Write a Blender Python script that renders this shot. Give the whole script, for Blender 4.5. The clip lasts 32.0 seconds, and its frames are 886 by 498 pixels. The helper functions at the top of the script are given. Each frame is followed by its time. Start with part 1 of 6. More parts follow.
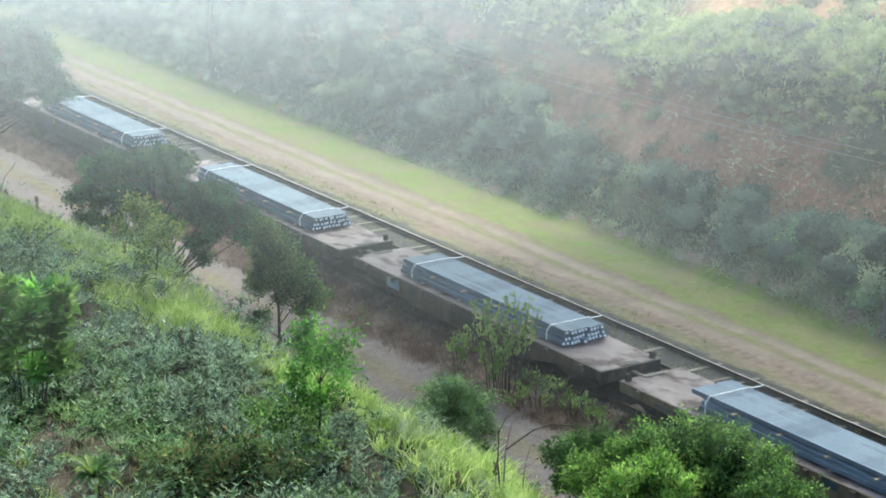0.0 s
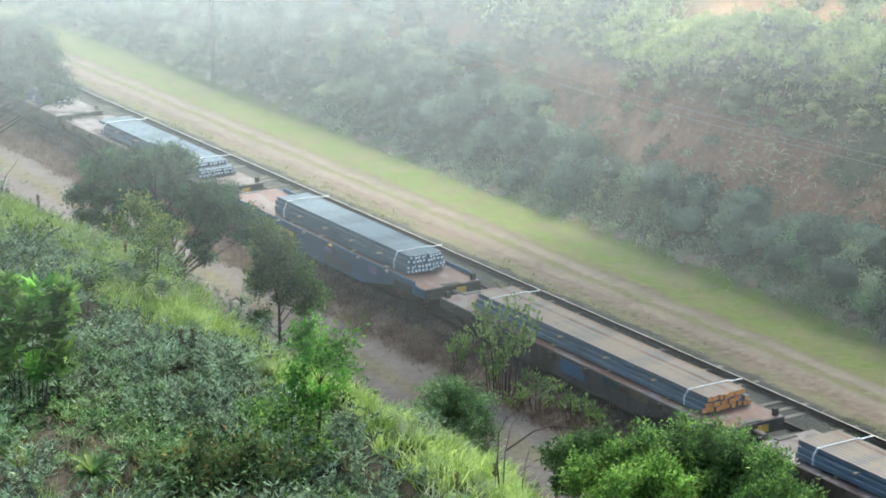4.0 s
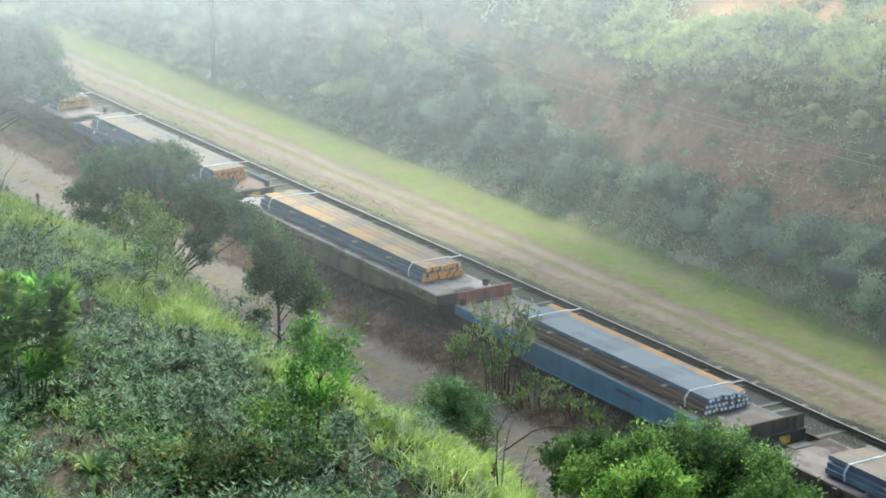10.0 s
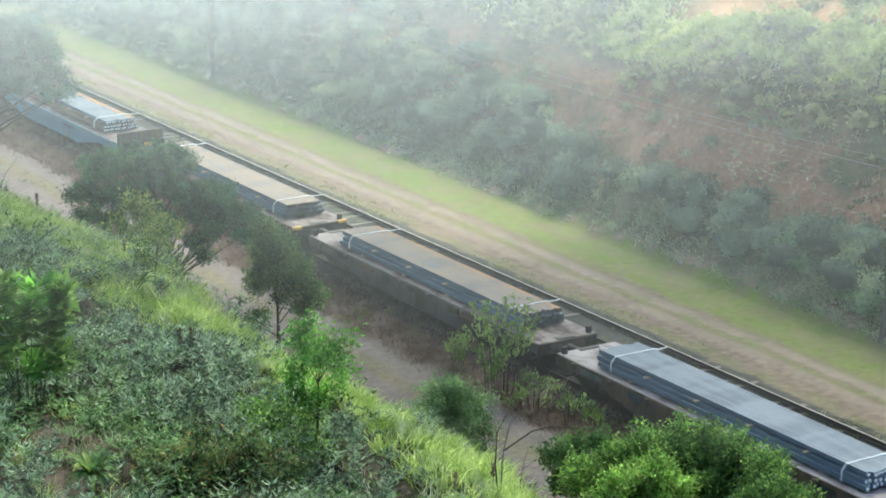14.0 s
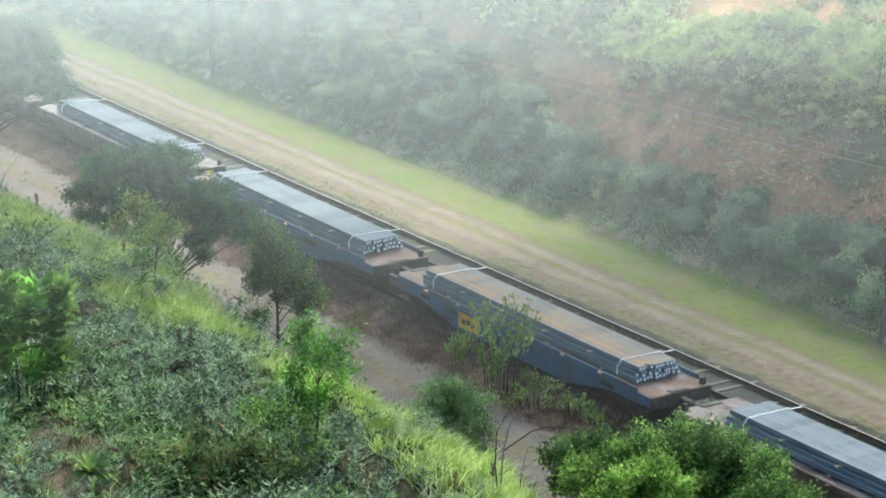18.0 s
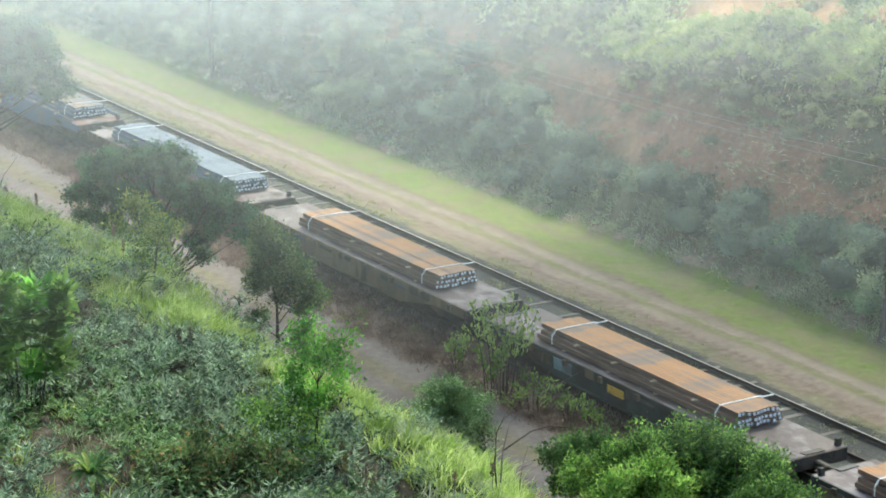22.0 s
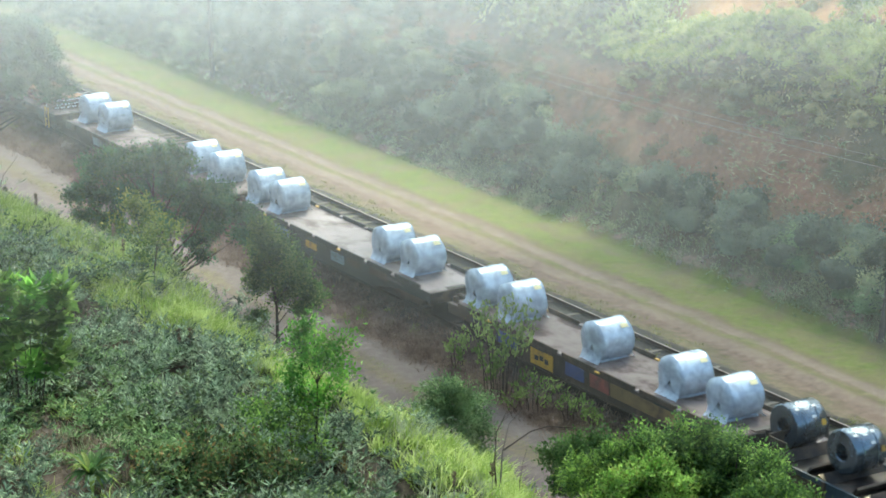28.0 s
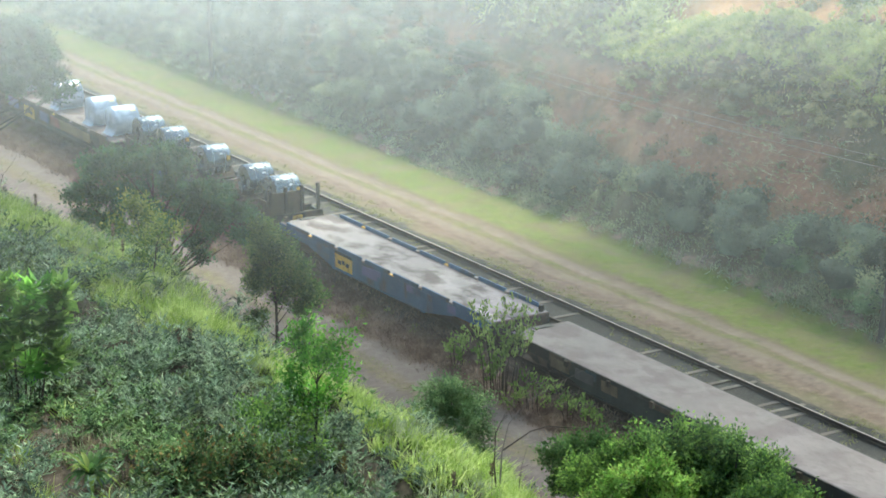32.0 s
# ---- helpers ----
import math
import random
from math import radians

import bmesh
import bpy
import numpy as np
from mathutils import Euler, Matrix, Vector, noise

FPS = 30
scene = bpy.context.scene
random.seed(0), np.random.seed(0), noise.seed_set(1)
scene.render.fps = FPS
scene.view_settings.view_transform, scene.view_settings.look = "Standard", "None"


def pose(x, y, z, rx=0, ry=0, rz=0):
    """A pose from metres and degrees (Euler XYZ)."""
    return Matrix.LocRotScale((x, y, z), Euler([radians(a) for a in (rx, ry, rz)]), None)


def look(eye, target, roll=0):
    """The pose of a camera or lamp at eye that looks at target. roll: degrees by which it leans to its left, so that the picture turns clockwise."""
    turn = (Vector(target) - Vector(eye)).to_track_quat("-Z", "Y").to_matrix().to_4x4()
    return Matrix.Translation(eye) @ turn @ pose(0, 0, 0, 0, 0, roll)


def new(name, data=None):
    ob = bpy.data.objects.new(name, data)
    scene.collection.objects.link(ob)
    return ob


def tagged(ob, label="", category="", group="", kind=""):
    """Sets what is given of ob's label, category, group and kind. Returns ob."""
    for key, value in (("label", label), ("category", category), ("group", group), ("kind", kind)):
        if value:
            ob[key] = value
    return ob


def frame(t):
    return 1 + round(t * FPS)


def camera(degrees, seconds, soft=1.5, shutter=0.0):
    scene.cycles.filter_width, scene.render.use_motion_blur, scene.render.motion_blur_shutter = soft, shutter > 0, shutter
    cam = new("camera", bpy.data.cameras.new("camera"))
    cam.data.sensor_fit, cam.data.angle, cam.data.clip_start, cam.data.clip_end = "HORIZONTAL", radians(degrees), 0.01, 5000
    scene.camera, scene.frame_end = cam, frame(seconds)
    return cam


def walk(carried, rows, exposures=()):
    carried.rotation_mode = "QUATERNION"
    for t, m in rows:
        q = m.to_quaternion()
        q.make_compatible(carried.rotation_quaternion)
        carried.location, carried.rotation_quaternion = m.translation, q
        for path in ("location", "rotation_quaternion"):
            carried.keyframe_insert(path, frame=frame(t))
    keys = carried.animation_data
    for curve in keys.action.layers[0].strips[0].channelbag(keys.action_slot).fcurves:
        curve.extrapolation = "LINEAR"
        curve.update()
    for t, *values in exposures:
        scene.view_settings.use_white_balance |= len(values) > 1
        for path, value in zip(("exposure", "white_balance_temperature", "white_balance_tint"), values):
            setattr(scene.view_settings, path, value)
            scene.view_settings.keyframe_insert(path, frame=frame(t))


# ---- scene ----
# The camera stands high over the cutting and turns by fractions of a degree.
EYE = (0.0, 0.0, 28.6)


def aim(yaw, tilt, roll):
    """A pose at EYE: yaw to the right of the track's direction, tilt downwards, roll to the left."""
    a, b = radians(yaw), radians(tilt)
    way = Vector((math.sin(a) * math.cos(b), math.cos(a) * math.cos(b), -math.sin(b)))
    return look(EYE, Vector(EYE) + way * 100, roll)


cam = camera(21.60, 32.0, soft=1.7, shutter=0.2)
YAW, TILT, ROLL = 31.098, 15.824, -0.467
DRIFT = [(0, .57, -1.11, .538), (.5, 1.04, -.62, .678), (1, 2.34, 0, .668), (1.5, 2.81, .2, .669), (2, 3.12, 0, .587),
         (2.5, 3.3, .1, .47), (3, 2.9, .3, .41), (3.5, 2.4, .4, .297), (5.5, 2.4, .4, .1), (6, 2.33, .2, .047), (8, 1.6, 0, .01),
         (11, 1.2, 0, .01), (13, 0, 0, 0), (16.5, -.3, 0, .04), (19, -.8, 0, .05), (22, -1.4, 0, .03), (25, -1.66, -.1, .02),
         (28, -1.8, -.1, .03), (32, -2.6, -.1, .04)]
SMALL = math.degrees(1 / 4109.6)
walk(cam, [(t, aim(YAW - a * SMALL, TILT - b * SMALL, ROLL - r)) for t, a, b, r in DRIFT],
     exposures=[(0, 1.77, 6440, -3), (4, 1.75, 6510, -4), (9, 1.73, 6580, -5), (15, 1.76, 6630, -6), (21, 1.74, 6700, -6), (32, 1.70, 6780, -6)])

# ---- light: a hazy morning sun, ahead over the far bank, and a pale sky
world = bpy.data.worlds.new("world")
scene.world = world
world.use_nodes = True
SUN_EL, SUN_AZ = 50.0, 51.0      # azimuth from +Y, positive towards +X
sky = world.node_tree.nodes.new("ShaderNodeTexSky")
sky.sky_type, sky.sun_disc = "NISHITA", False
sky.sun_elevation, sky.sun_rotation = radians(SUN_EL), radians(SUN_AZ)
sky.air_density, sky.dust_density, sky.ozone_density = 1.0, 3.0, 1.0
bg = world.node_tree.nodes["Background"]
bg.inputs["Strength"].default_value = 0.135
world.node_tree.links.new(sky.outputs["Color"], bg.inputs["Color"])
sun = new("sun", bpy.data.lights.new("sun", "SUN"))
sun.data.energy, sun.data.angle, sun.data.color = 1.65, radians(15), (1.0, 0.95, 0.86)
e, a = radians(SUN_EL), radians(SUN_AZ)
sun.matrix_world = look((0, 0, 0), (-math.sin(a) * math.cos(e), -math.cos(a) * math.cos(e), -math.sin(e)))


# ---- materials
class Nodes:
    """A small builder of node materials."""

    def __init__(self, name):
        self.m = bpy.data.materials.new(name)
        self.m.use_nodes = True
        self.t = self.m.node_tree
        self.t.nodes.clear()
        self.out = self.n("ShaderNodeOutputMaterial")
        self.geo = self.n("ShaderNodeNewGeometry")
        self.obj = self.n("ShaderNodeObjectInfo")
        self.tex = self.n("ShaderNodeTexCoord")

    def n(self, kind, **kw):
        node = self.t.nodes.new(kind)
        for k, v in kw.items():
            node.inputs[k].default_value = v
        return node

    def link(self, a, b):
        self.t.links.new(a, b)

    def noise(self, scale, detail=4.0, stretch=(1, 1, 1), local=False, rough=0.6):
        mp = self.n("ShaderNodeMapping")
        mp.inputs["Scale"].default_value = stretch
        self.link(self.tex.outputs["Object"] if local else self.geo.outputs["Position"], mp.inputs["Vector"])
        if local:
            add = self.n("ShaderNodeVectorMath")
            add.operation = "ADD"
            mul = self.n("ShaderNodeMath")
            mul.operation = "MULTIPLY"
            mul.inputs[1].default_value = 57.0
            self.link(self.obj.outputs["Random"], mul.inputs[0])
            self.link(mp.outputs[0], add.inputs[0])
            self.link(mul.outputs[0], add.inputs[1])
            mp = add
        nz = self.n("ShaderNodeTexNoise", Scale=scale, Detail=detail, Roughness=rough)
        self.link(mp.outputs[0], nz.inputs["Vector"])
        return nz.outputs["Fac"]

    def ramp(self, fac, stops):
        r = self.n("ShaderNodeValToRGB")
        els = r.color_ramp.elements
        while len(els) < len(stops):
            els.new(0.5)
        for el, (p, c) in zip(els, stops):
            el.position = p
            el.color = (*c, 1) if not isinstance(c, (int, float)) else (c, c, c, 1)
        self.link(fac, r.inputs["Fac"])
        return r.outputs["Color"]

    def mix(self, fac, a, b, mode="MIX"):
        x = self.n("ShaderNodeMix")
        x.data_type, x.blend_type = "RGBA", mode
        for k, v in ((0, fac), (6, a), (7, b)):
            if isinstance(v, (int, float)):
                x.inputs[k].default_value = v if k == 0 else (v, v, v, 1)
            elif isinstance(v, tuple):
                x.inputs[k].default_value = (*v, 1)
            else:
                self.link(v, x.inputs[k])
        return x.outputs[2]

    def math(self, op, a, b=0.0, c=0.0):
        x = self.n("ShaderNodeMath")
        x.operation = op
        for i, v in enumerate((a, b, c)):
            if isinstance(v, (int, float)):
                x.inputs[i].default_value = v
            else:
                self.link(v, x.inputs[i])
        return x.outputs[0]

    def span(self, v, a, b, c=0.0, d=1.0):
        x = self.n("ShaderNodeMapRange")
        x.interpolation_type = "SMOOTHSTEP"
        for i, w in enumerate((v, a, b, c, d)):
            if isinstance(w, (int, float)):
                x.inputs[i].default_value = w
            else:
                self.link(w, x.inputs[i])
        return x.outputs[0]

    def xyz(self):
        s = self.n("ShaderNodeSeparateXYZ")
        self.link(self.geo.outputs["Position"], s.inputs[0])
        return s.outputs

    def surface(self, color, rough=0.8, metal=0.0, bump=None, strength=0.3, dist=0.02, thin=0.0, spec=0.5):
        p = self.n("ShaderNodeBsdfPrincipled")
        p.inputs["Specular IOR Level"].default_value = spec
        p.inputs["Metallic"].default_value = metal
        for k, v in (("Base Color", color), ("Roughness", rough)):
            if isinstance(v, tuple):
                p.inputs[k].default_value = (*v, 1)
            elif isinstance(v, (int, float)):
                p.inputs[k].default_value = v
            else:
                self.link(v, p.inputs[k])
        if bump is not None:
            b = self.n("ShaderNodeBump", Strength=strength, Distance=dist)
            self.link(bump, b.inputs["Height"])
            self.link(b.outputs[0], p.inputs["Normal"])
        end = p.outputs[0]
        if thin:
            tr = self.n("ShaderNodeBsdfTranslucent")
            if isinstance(color, tuple):
                tr.inputs["Color"].default_value = (*color, 1)
            else:
                self.link(color, tr.inputs["Color"])
            mx = self.n("ShaderNodeMixShader", Fac=thin)
            self.link(end, mx.inputs[1])
            self.link(tr.outputs[0], mx.inputs[2])
            end = mx.outputs[0]
        self.link(end, self.out.inputs["Surface"])
        return self.m


def leaf_mat(name, dark, mid, light, thin=0.35, rough=0.6, patch=0.35, spec=0.25, fleck=1.5):
    """Foliage: each leaf its own tone, and patches of tone over metres."""
    k = Nodes(name)
    c = k.ramp(k.geo.outputs["Random Per Island"], [(0.0, dark), (0.5, mid), (1.0, light)])
    big = k.noise(patch, 3)
    c = k.mix(k.span(big, 0.35, 0.65), k.mix(0.5, c, dark), c)
    small = k.noise(fleck, 1.0, rough=0.5)
    c = k.mix(k.span(small, 0.42, 0.58), k.mix(0.7, c, dark), k.mix(0.45, c, light))
    return k.surface(c, rough, thin=thin, spec=spec)


def plain_mat(name, c1, c2, rough=0.7, metal=0.0, scale=3.0, fine=40.0, local=True, strength=0.2, dist=0.01, dirt=None, vary=0.0, stretch=(1, 1, 1), spec=0.5):
    """A worn surface in two tones with grain, and a third tone as dirt."""
    k = Nodes(name)
    n1, n2 = k.noise(scale, 5, stretch, local), k.noise(fine, 3, stretch, local)
    c = k.ramp(n1, [(0.3, c1), (0.7, c2)])
    c = k.mix(k.span(n2, 0.35, 0.75, 0.0, 0.35), c, tuple(v * 0.55 for v in c1))
    if dirt:
        n3 = k.noise(scale * 0.37, 6, stretch, local, 0.7)
        c = k.mix(k.span(n3, 0.5, 0.62, 0.0, 0.8), c, dirt)
    if vary:
        c = k.mix(k.math("MULTIPLY", k.obj.outputs["Random"], vary), c, tuple(v * 0.45 for v in c2))
    r = k.span(n1, 0.2, 0.8, rough - 0.12, min(1.0, rough + 0.12))
    return k.surface(c, r, metal, n2, strength, dist, spec=spec)


def ground_mat():
    """Grass, dirt tracks, ballast and bare red earth, by lanes along the railway with ragged borders."""
    k = Nodes("ground_soil")
    x, y, z = k.xyz()
    rag = k.noise(0.45, 5)
    fine = k.noise(3.0, 5)
    grit = k.noise(22.0, 3)
    xr = k.math("ADD", x, k.math("MULTIPLY", k.math("SUBTRACT", rag, 0.5), 2.0))
    xr = k.math("ADD", xr, k.math("MULTIPLY", k.math("SUBTRACT", fine, 0.5), 0.8))

    def lane(a, b, soft):
        return k.math("MULTIPLY", k.span(xr, a - soft, a + soft), k.span(xr, b - soft, b + soft, 1.0, 0.0))

    green = k.ramp(fine, [(0.25, (0.078, 0.108, 0.022)), (0.5, (0.108, 0.146, 0.028)), (0.8, (0.145, 0.168, 0.048))])
    dirt = k.ramp(fine, [(0.25, (0.108, 0.077, 0.062)), (0.55, (0.157, 0.114, 0.093)), (0.8, (0.215, 0.165, 0.138))])
    green = k.mix(k.span(rag, 0.38, 0.64, 0.0, 0.62), green, (0.165, 0.136, 0.075))
    green = k.mix(k.span(k.noise(1.1, 4), 0.5, 0.66, 0.0, 0.45), green, (0.13, 0.105, 0.07))
    grey_dirt = k.ramp(fine, [(0.25, (0.094, 0.08, 0.075)), (0.55, (0.133, 0.115, 0.108)), (0.8, (0.186, 0.163, 0.154))])
    soil = k.ramp(fine, [(0.25, (0.083, 0.062, 0.053)), (0.55, (0.135, 0.10, 0.085)), (0.85, (0.20, 0.153, 0.13))])
    stone = k.ramp(grit, [(0.3, (0.020, 0.021, 0.021)), (0.6, (0.055, 0.055, 0.052)), (0.85, (0.12, 0.115, 0.10))])
    earth = k.ramp(fine, [(0.25, (0.125, 0.068, 0.046)), (0.55, (0.215, 0.118, 0.081)), (0.85, (0.325, 0.195, 0.14))])
    # near-black soil: the shade between the bank's plants is put into it
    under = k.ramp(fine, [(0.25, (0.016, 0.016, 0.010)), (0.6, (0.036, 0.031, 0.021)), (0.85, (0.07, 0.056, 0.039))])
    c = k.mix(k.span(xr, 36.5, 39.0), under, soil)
    c = k.mix(k.math("MULTIPLY", lane(40.2, 43.9, 0.35), k.span(rag, 0.25, 0.5, 0.35, 1.0)), c, grey_dirt)
    c = k.mix(k.math("MULTIPLY", lane(41.6, 42.5, 0.3), k.span(fine, 0.3, 0.6, 0.35, 0.8)), c, k.mix(0.35, soil, green))
    scrub = k.ramp(fine, [(0.25, (0.095, 0.072, 0.062)), (0.55, (0.132, 0.101, 0.087)), (0.85, (0.18, 0.14, 0.12))])
    c = k.mix(k.span(xr, 43.6, 44.6), c, scrub)
    c = k.mix(k.span(x, 45.6, 46.0), c, k.mix(0.25, stone, soil))
    c = k.mix(k.span(x, 49.2, 49.6), c, stone)
    c = k.mix(k.span(xr, 53.2, 53.6), c, k.mix(k.span(xr, 55.0, 55.9), k.mix(0.5, green, soil), green))
    c = k.mix(k.math("MULTIPLY", lane(54.1, 55.55, 0.35), 0.9), c, dirt)
    c = k.mix(k.math("MULTIPLY", lane(56.0, 57.0, 0.4), 0.85), c, dirt)
    c = k.mix(k.math("MULTIPLY", lane(55.4, 56.3, 0.3), 0.55), c, k.mix(0.6, green, dirt))
    c = k.mix(k.math("MULTIPLY", lane(53.3, 54.4, 0.4), 0.6), c, k.mix(0.75, green, soil))
    dust = k.mix(0.5, dirt, (0.31, 0.258, 0.225))
    straight = k.math("ADD", x, k.math("MULTIPLY", k.math("SUBTRACT", fine, 0.5), 0.5))
    for a, b in ((55.0, 55.5), (56.25, 56.7)):
        worn = k.math("MULTIPLY", k.span(straight, a - 0.25, a + 0.1), k.span(straight, b - 0.1, b + 0.25, 1.0, 0.0))
        c = k.mix(k.math("MULTIPLY", worn, k.span(rag, 0.3, 0.6, 0.2, 0.6)), c, dust)
    patch = k.noise(0.16, 5)
    moss = k.ramp(fine, [(0.25, (0.055, 0.054, 0.034)), (0.55, (0.098, 0.093, 0.06)), (0.85, (0.15, 0.135, 0.09))])
    band = k.math("MULTIPLY", k.span(z, 1.6, 3.2), k.span(z, 6.6, 4.6))
    c = k.mix(k.span(xr, 59.9, 60.6), c, k.mix(k.math("MULTIPLY", k.span(patch, 0.34, 0.5), band), moss, earth))
    side = k.math("SUBTRACT", xr, k.math("MULTIPLY", y, 0.37))
    c = k.mix(k.math("MULTIPLY", k.math("MULTIPLY", k.span(side, 3.2, 1.6), k.span(side, -3.0, -1.5)), k.math("MULTIPLY", k.span(y, 56, 51), k.span(y, 39, 42))), c, k.ramp(fine, [(0.25, (0.035, 0.027, 0.020)), (0.55, (0.075, 0.06, 0.046)), (0.85, (0.13, 0.105, 0.082))]))
    clods = k.math("MULTIPLY", k.math("MULTIPLY", k.span(straight, 60.15, 60.35), k.span(straight, 60.8, 60.55)), k.span(rag, 0.42, 0.56, 0.0, 0.8))
    c = k.mix(clods, c, (0.29, 0.20, 0.165))
    # bare soil on the bank's top; its sunlit warmth is part of the colour
    ochre = k.ramp(fine, [(0.3, (0.38, 0.19, 0.08)), (0.7, (0.60, 0.36, 0.18))])
    c = k.mix(k.math("MULTIPLY", k.span(xr, 70.1, 70.8), k.span(y, 97, 91)), c, ochre)
    h = k.math("ADD", k.math("MULTIPLY", grit, 0.5), fine)
    return k.surface(c, 0.92, bump=h, strength=0.5, dist=0.06, spec=0.25)


M = {}
M["ground"] = ground_mat()
M["herb"] = leaf_mat("silvery_herb_leaf", (0.02, 0.04, 0.026), (0.10, 0.17, 0.095), (0.32, 0.45, 0.275), thin=0.22, fleck=2.0)
# kept dark: shade in the gaps among taller herbs is in this colour
M["lowherb"] = leaf_mat("low_herb_leaf", (0.014, 0.024, 0.010), (0.05, 0.072, 0.028), (0.14, 0.175, 0.075), thin=0.25)
M["greenherb"] = leaf_mat("green_herb_leaf", (0.02, 0.056, 0.017), (0.085, 0.185, 0.055), (0.25, 0.40, 0.15), thin=0.25, fleck=2.2)
M["shootleaf"] = leaf_mat("shoot_leaf", (0.10, 0.165, 0.045), (0.185, 0.285, 0.08), (0.31, 0.41, 0.14), thin=0.5, spec=0.15)
M["brush"] = leaf_mat("dry_brush_leaf", (0.13, 0.10, 0.086), (0.19, 0.149, 0.128), (0.26, 0.21, 0.18), thin=0.55, spec=0.1)
# tones lowered as well, to paint shaded gaps between the herbs
M["weed"] = leaf_mat("weed_leaf", (0.016, 0.035, 0.013), (0.06, 0.12, 0.036), (0.17, 0.26, 0.085), thin=0.45)
M["blade"] = leaf_mat("bright_grass_blade", (0.18, 0.29, 0.05), (0.40, 0.54, 0.13), (0.62, 0.71, 0.31), thin=0.5)
M["palegrass"] = leaf_mat("pale_grass_blade", (0.16, 0.21, 0.10), (0.32, 0.38, 0.22), (0.52, 0.57, 0.42), thin=0.4)
M["straw"] = leaf_mat("dry_grass_blade", (0.07, 0.052, 0.033), (0.155, 0.115, 0.072), (0.30, 0.245, 0.165), thin=0.3)
M["verge"] = leaf_mat("verge_grass_blade", (0.145, 0.172, 0.06), (0.195, 0.222, 0.08), (0.28, 0.29, 0.13), thin=0.5)
M["hill"] = leaf_mat("hill_shrub_leaf", (0.118, 0.122, 0.08), (0.225, 0.225, 0.147), (0.345, 0.34, 0.22), thin=0.5, rough=0.8, patch=0.2, spec=0.12, fleck=0.8)
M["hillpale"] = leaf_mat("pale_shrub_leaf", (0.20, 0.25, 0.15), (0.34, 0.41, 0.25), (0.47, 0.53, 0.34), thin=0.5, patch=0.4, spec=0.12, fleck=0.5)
M["mint"] = leaf_mat("fresh_shrub_leaf", (0.13, 0.22, 0.11), (0.24, 0.385, 0.20), (0.38, 0.53, 0.30), thin=0.5, patch=0.4, spec=0.12, fleck=0.6)
M["creeper"] = leaf_mat("creeper_leaf", (0.145, 0.145, 0.075), (0.295, 0.287, 0.148), (0.46, 0.46, 0.25), thin=0.4, patch=0.4, spec=0.15)
# foot-shrub tones raised a little: some of the haze is in the colour
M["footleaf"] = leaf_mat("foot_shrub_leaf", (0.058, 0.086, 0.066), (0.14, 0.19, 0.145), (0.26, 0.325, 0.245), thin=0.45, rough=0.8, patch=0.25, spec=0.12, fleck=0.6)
M["hillbrown"] = leaf_mat("hill_dry_leaf", (0.128, 0.093, 0.064), (0.25, 0.187, 0.128), (0.39, 0.305, 0.215), thin=0.5, rough=0.8, patch=0.2, spec=0.12, fleck=0.8)
M["hillolive"] = leaf_mat("hill_olive_leaf", (0.088, 0.106, 0.066), (0.175, 0.208, 0.132), (0.29, 0.33, 0.213), thin=0.5, rough=0.8, patch=0.25, spec=0.12, fleck=0.8)
# sunlight on the far bank's lip is put into these raised tones
M["sunlit_lip"] = leaf_mat("hill_top_grass_blade", (0.27, 0.335, 0.09), (0.48, 0.56, 0.175), (0.66, 0.71, 0.33), thin=0.5)
M["tree_dark"] = leaf_mat("dark_tree_leaf", (0.022, 0.068, 0.033), (0.05, 0.145, 0.07), (0.105, 0.24, 0.115), thin=0.5, spec=0.12)
M["tree_mid"] = leaf_mat("tree_leaf", (0.04, 0.088, 0.028), (0.078, 0.16, 0.048), (0.14, 0.25, 0.078), thin=0.55, spec=0.15)
M["tree_bright"] = leaf_mat("bright_sapling_leaf", (0.075, 0.155, 0.03), (0.175, 0.335, 0.062), (0.30, 0.47, 0.115), thin=0.6)
M["leafy"] = leaf_mat("light_tree_leaf", (0.11, 0.24, 0.04), (0.23, 0.43, 0.075), (0.38, 0.60, 0.15), thin=0.6)
M["bushleaf"] = leaf_mat("round_bush_leaf", (0.10, 0.18, 0.075), (0.21, 0.345, 0.14), (0.35, 0.51, 0.23), thin=0.5, patch=0.1)
M["sapling"] = leaf_mat("sapling_leaf", (0.05, 0.16, 0.022), (0.14, 0.37, 0.045), (0.26, 0.54, 0.095), thin=0.55)
M["tree_yellow"] = leaf_mat("yellowish_leaf", (0.10, 0.16, 0.03), (0.21, 0.30, 0.06), (0.35, 0.43, 0.12), thin=0.5)
M["orange_leaf"] = leaf_mat("orange_tinged_leaf", (0.07, 0.06, 0.02), (0.19, 0.125, 0.04), (0.34, 0.235, 0.08), thin=0.3)
M["bark"] = plain_mat("bark", (0.03, 0.025, 0.02), (0.075, 0.06, 0.048), 0.9, scale=2.0, fine=18.0, local=False, strength=0.6, dist=0.03)
M["deadwood"] = plain_mat("dead_wood", (0.09, 0.075, 0.065), (0.24, 0.21, 0.19), 0.9, scale=2.0, fine=18.0, local=False)
M["palestone"] = plain_mat("pale_stone", (0.20, 0.17, 0.15), (0.34, 0.30, 0.27), 0.9, scale=2.0, fine=18.0, local=False)
M["polewood"] = plain_mat("pole_wood", (0.058, 0.052, 0.047), (0.125, 0.116, 0.106), 0.85, scale=1.0, fine=20.0, local=False)
M["rail"] = plain_mat("rail_steel", (0.028, 0.02, 0.017), (0.055, 0.042, 0.035), 0.7, 0.2, 2.0, 30.0, False)
